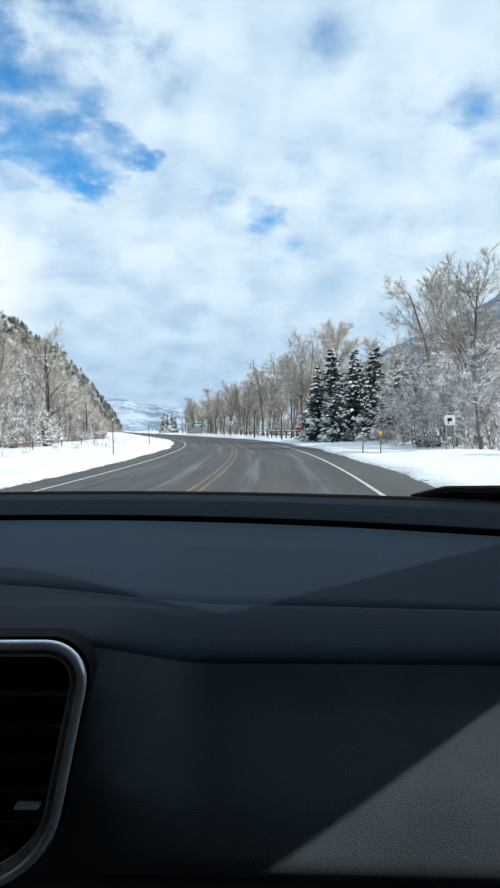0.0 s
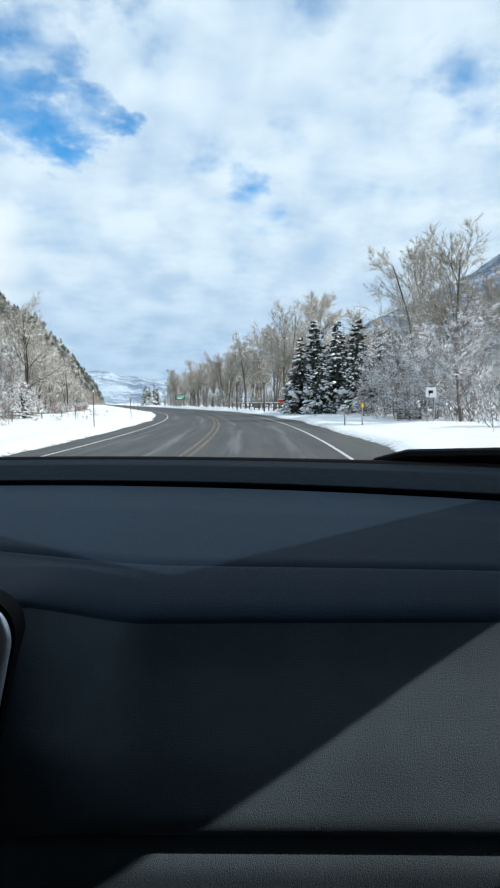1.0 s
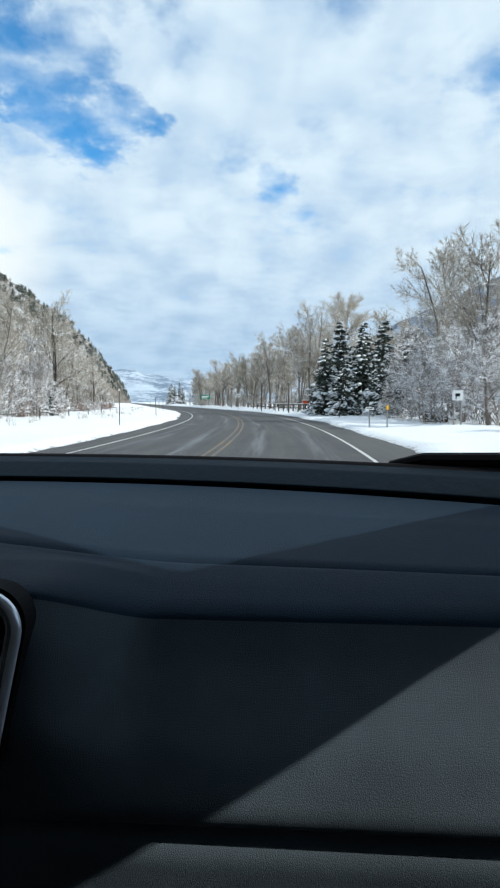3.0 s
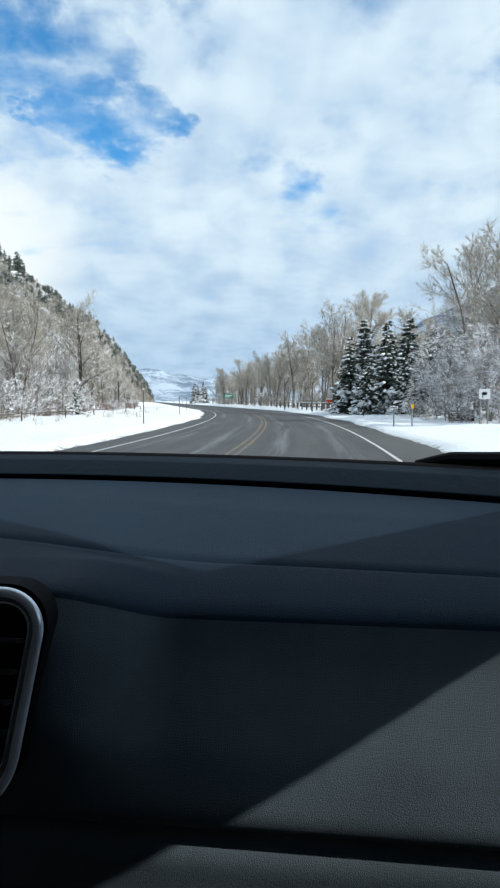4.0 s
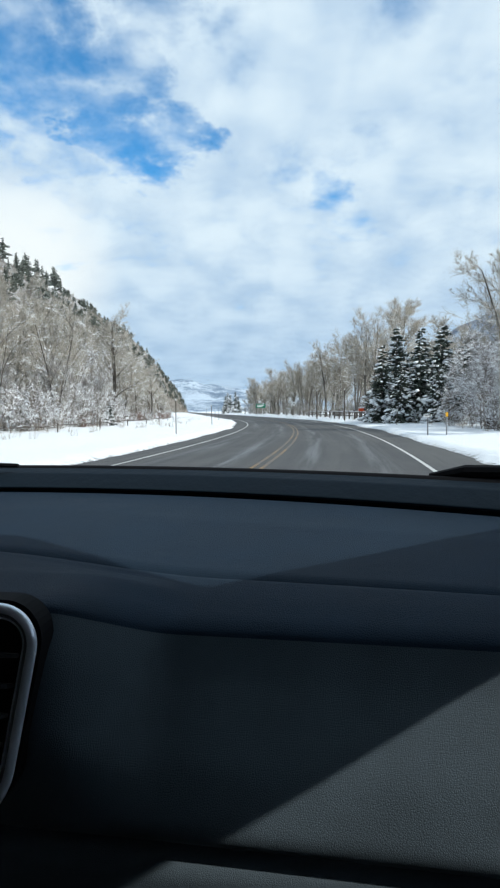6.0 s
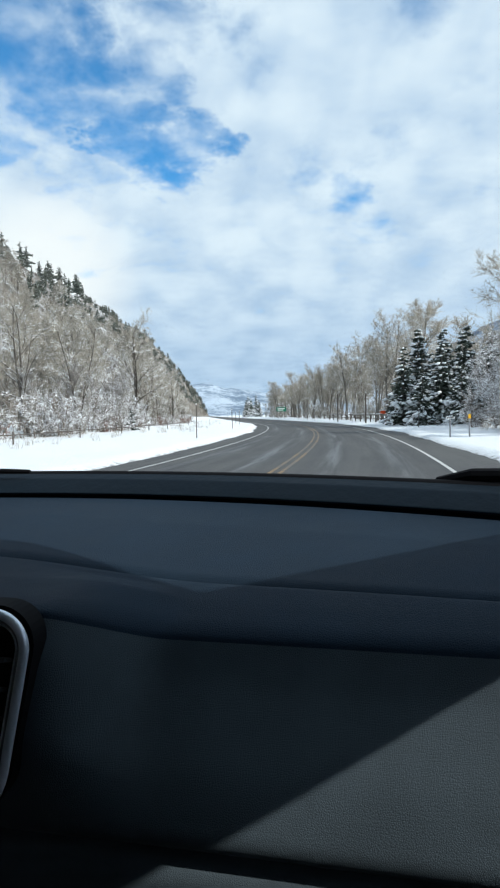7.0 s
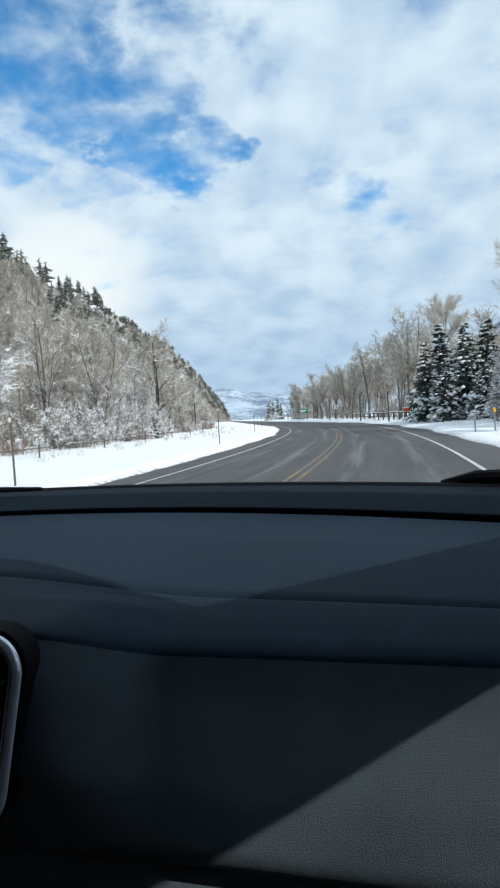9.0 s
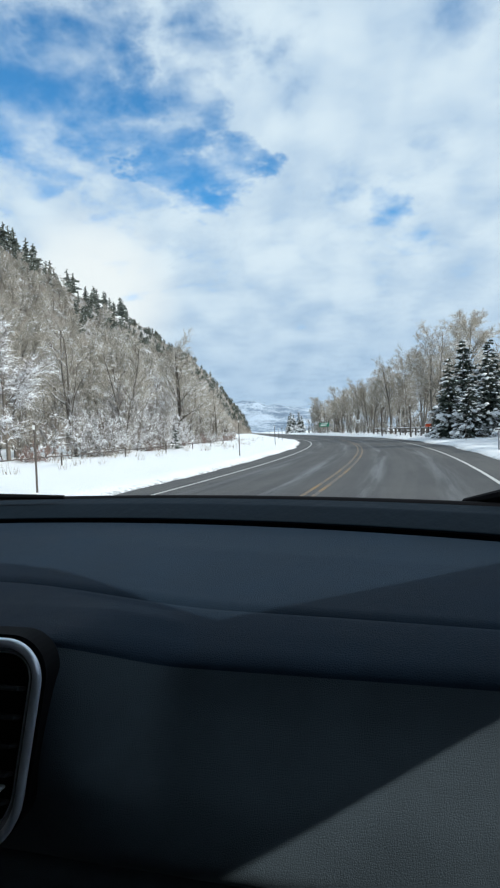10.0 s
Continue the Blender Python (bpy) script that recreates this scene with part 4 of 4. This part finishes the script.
sign("delineator_sign", (7.5, 24.0, 0.1), -8, 0.95, 0.10, 0.18, M_AMBER, "small amber marker plate on a short steel post", "road sign")
sign("name_sign", (6.9, 24.6, 0.1), -8, 0.85, 0.34, 0.09, M_PLATE, "small white plate with dark writing on a short post", "road sign", ((0, 0, 0.8, 0.4),), M_BLACK)
sign("street_sign", (*at(10.5, 6.6)[:2], 0.1), -10, 2.3, 0.75, 0.2, M_GREEN, "green street-name plate on a steel post", "road sign", ((0, 0, 0.8, 0.4),), M_PLATE)
sign("warning_sign", (9.9, 22.6, 0.1), -22, 1.55, 0.4, 0.4, M_PLATE, "white square sign with a black symbol on two posts", "road sign", ((0, 0.05, 0.45, 0.3), (-0.15, -0.2, 0.1, 0.3)), M_BLACK, 2)
sign("route_sign", (*at(88, 6.4)[:2], 0.1), 4, 2.35, 0.6, 0.6, M_PLATE, "white shield-shaped route sign on a steel post", "road sign", ((0, 0.0, 0.4, 0.3),), M_BLACK, 1, "shield")
sign("place_sign", (*at(132, 7.5)[:2], 0.1), 6, 2.6, 2.2, 0.9, M_GREEN, "green destination sign with pale writing on two posts", "road sign", ((0, 0.18, 0.75, 0.2), (-0.1, -0.18, 0.55, 0.2)), M_PLATE, 2)

# red mailbox on a post
mx, my, _ = at(51, 6.6)
mail = empty("mailbox", pose(mx, my, 0.1, 0, 0, -4), "orange-red mailbox with a snow cap on a wooden post", "mailbox")
part("post", box(-0.06, 0.06, 0.15, 0.27, -0.4, 0.95, 0.01), M_POST, mail)
bm = box(-0.24, 0.24, -0.05, 0.5, 0.95, 1.2, 0.03)
part("box_body", bm, M_RED, mail, "orange-red box")
part("box_door", box(-0.22, 0.22, -0.065, -0.051, 0.97, 1.17, 0.005), M_RED, mail)
part("snow_cap", box(-0.26, 0.26, -0.06, 0.52, 1.201, 1.30, 0.04), M_SNOW, mail, "thick cap of snow", True)


def pole(x, y, h):
    ob = empty("wooden_pole", pose(x, y, 0.1), "slim weathered wooden pole standing in the snow", "pole", "poles by the fence")
    part("shaft", rod((0, 0, -0.5), (0, 0, h), 0.075, 0.055, 10), M_POST, ob)
    part("cap", rod((0, 0, h), (0, 0, h + 0.08), 0.07, 0.03, 10), M_SNOW, ob, "cap of snow")


for x, y, h in ((7.9, 57.0, 3.0), (9.9, 50.0, 3.8), (6.4, 70.0, 3.4)):
    pole(x, y, h)

# post-and-rail fence in front of the roadside cottonwoods
fence = empty("rail_fence", pose(0, 0, 0), "dark weathered post-and-rail fence with snow on its rails", "fence")
stations = [52.0 + 2.4 * k for k in range(15)]
for i, s in enumerate(stations):
    x, y, _ = at(s, 8.2)
    part("post", box(x - 0.07, x + 0.07, y - 0.07, y + 0.07, -0.3, 1.1 + 0.06 * math.sin(i * 2.1), 0.012), M_POST, fence)
    if i:
        px, py, _ = at(stations[i - 1], 8.2)
        for z in (0.45, 0.85):
            part("rail", rod((px, py, z + 0.1), (x, y, z + 0.1), 0.05, 0.045, 6), M_POST, fence)
        part("snow_strip", rod((px, py, 1.0), (x, y, 1.0), 0.045, 0.045, 6), M_SNOW, fence, "snow lying on the top rail")

# low single-rail fence in the snow on the left
low_fence = empty("low_fence", pose(0, 0, 0), "low dark single-rail fence half buried in snow", "fence")
stations = [8.0 + 6.0 * k for k in range(10)]
for i, s in enumerate(stations):
    x, y, _ = at(s, -11.0)
    part("post", rod((x, y, -0.2), (x, y, 0.75), 0.03, 0.03, 7), M_POST, low_fence)
    if i:
        px, py, _ = at(stations[i - 1], -11.0)
        part("rail", rod((px, py, 0.62), (x, y, 0.62), 0.022, 0.022, 6), M_POST, low_fence)

# low brown board wall below the snowy trees
boards = empty("board_wall", pose(12.0, 29.0, 0.05, 0, 0, -14), "low brown board wall with a cap of snow", "board wall")
for k in range(5):
    part("board", box(-0.92 + k * 0.23, -0.92 + k * 0.23 + 0.215, -0.02, 0.02, -0.2, 0.66 + 0.02 * math.sin(k * 1.7), 0.005), M_BROWN, boards)
part("rail", box(-0.93, 0.24, 0.022, 0.09, 0.45, 0.55, 0.01), M_BROWN, boards)
part("snow_cap", box(-0.94, 0.25, -0.05, 0.05, 0.68, 0.72, 0.018), M_SNOW, boards, "cap of snow")
# young spruce among the shrubs on the left
x, y, _ = at(38, -12.2)
plant(conifers[1], x, y, 0.24, 30, 0.25)

M_GLASS = bpy.data.materials.new("glass")
M_GLASS.use_nodes = True
G = Nodes(M_GLASS.node_tree)
clear = G.add("ShaderNodeBsdfTransparent", Color=(0.97, 0.985, 0.98, 1.0))
gloss = G.add("ShaderNodeBsdfGlossy", Roughness=0.02)
glance = G.add("ShaderNodeMixShader", Fac=G.math("MULTIPLY", G.add("ShaderNodeFresnel", IOR=1.25).outputs[0], 0.6))
G.t.links.new(clear.outputs[0], glance.inputs[1])
G.t.links.new(gloss.outputs[0], glance.inputs[2])
G.t.links.new(glance.outputs[0], G.add("ShaderNodeOutputMaterial").inputs[0])
pane = mesh_ob("windscreen", ws, wf, M_GLASS, car, "clear curved windscreen", True)
pane.visible_shadow = False

# dry grass poking through the snow
blades = []
for i in range(150):
    side = -1 if i < 110 else 1
    s, o = rng.uniform(8, 90), side * (rng.uniform(8.0, 13.0) if side < 0 else rng.uniform(8.2, 10.5))
    x, y, _ = at(s, o)
    for k in range(9):
        a, h = rng.uniform(0, 6.283), rng.uniform(0.05, 0.28)
        w = rng.uniform(0.2, 1.0) * h
        bx, by = x + rng.uniform(-0.2, 0.2), y + rng.uniform(-0.2, 0.2)
        blades.append((bx, by, 0.1, bx + w * math.cos(a), by + w * math.sin(a), 0.3 + h, 0.007, 0.002))
v, f = tubes(blades, 3)
M_GRASS = plain("dry_grass", (0.24, 0.19, 0.13), 0.9, 0.0, 0.3, 3.0, 0.0)
tagged(mesh_ob("dry_grass", v, f, M_GRASS), "tufts of dry tan grass poking through the snow", "grass", kind="stuff")
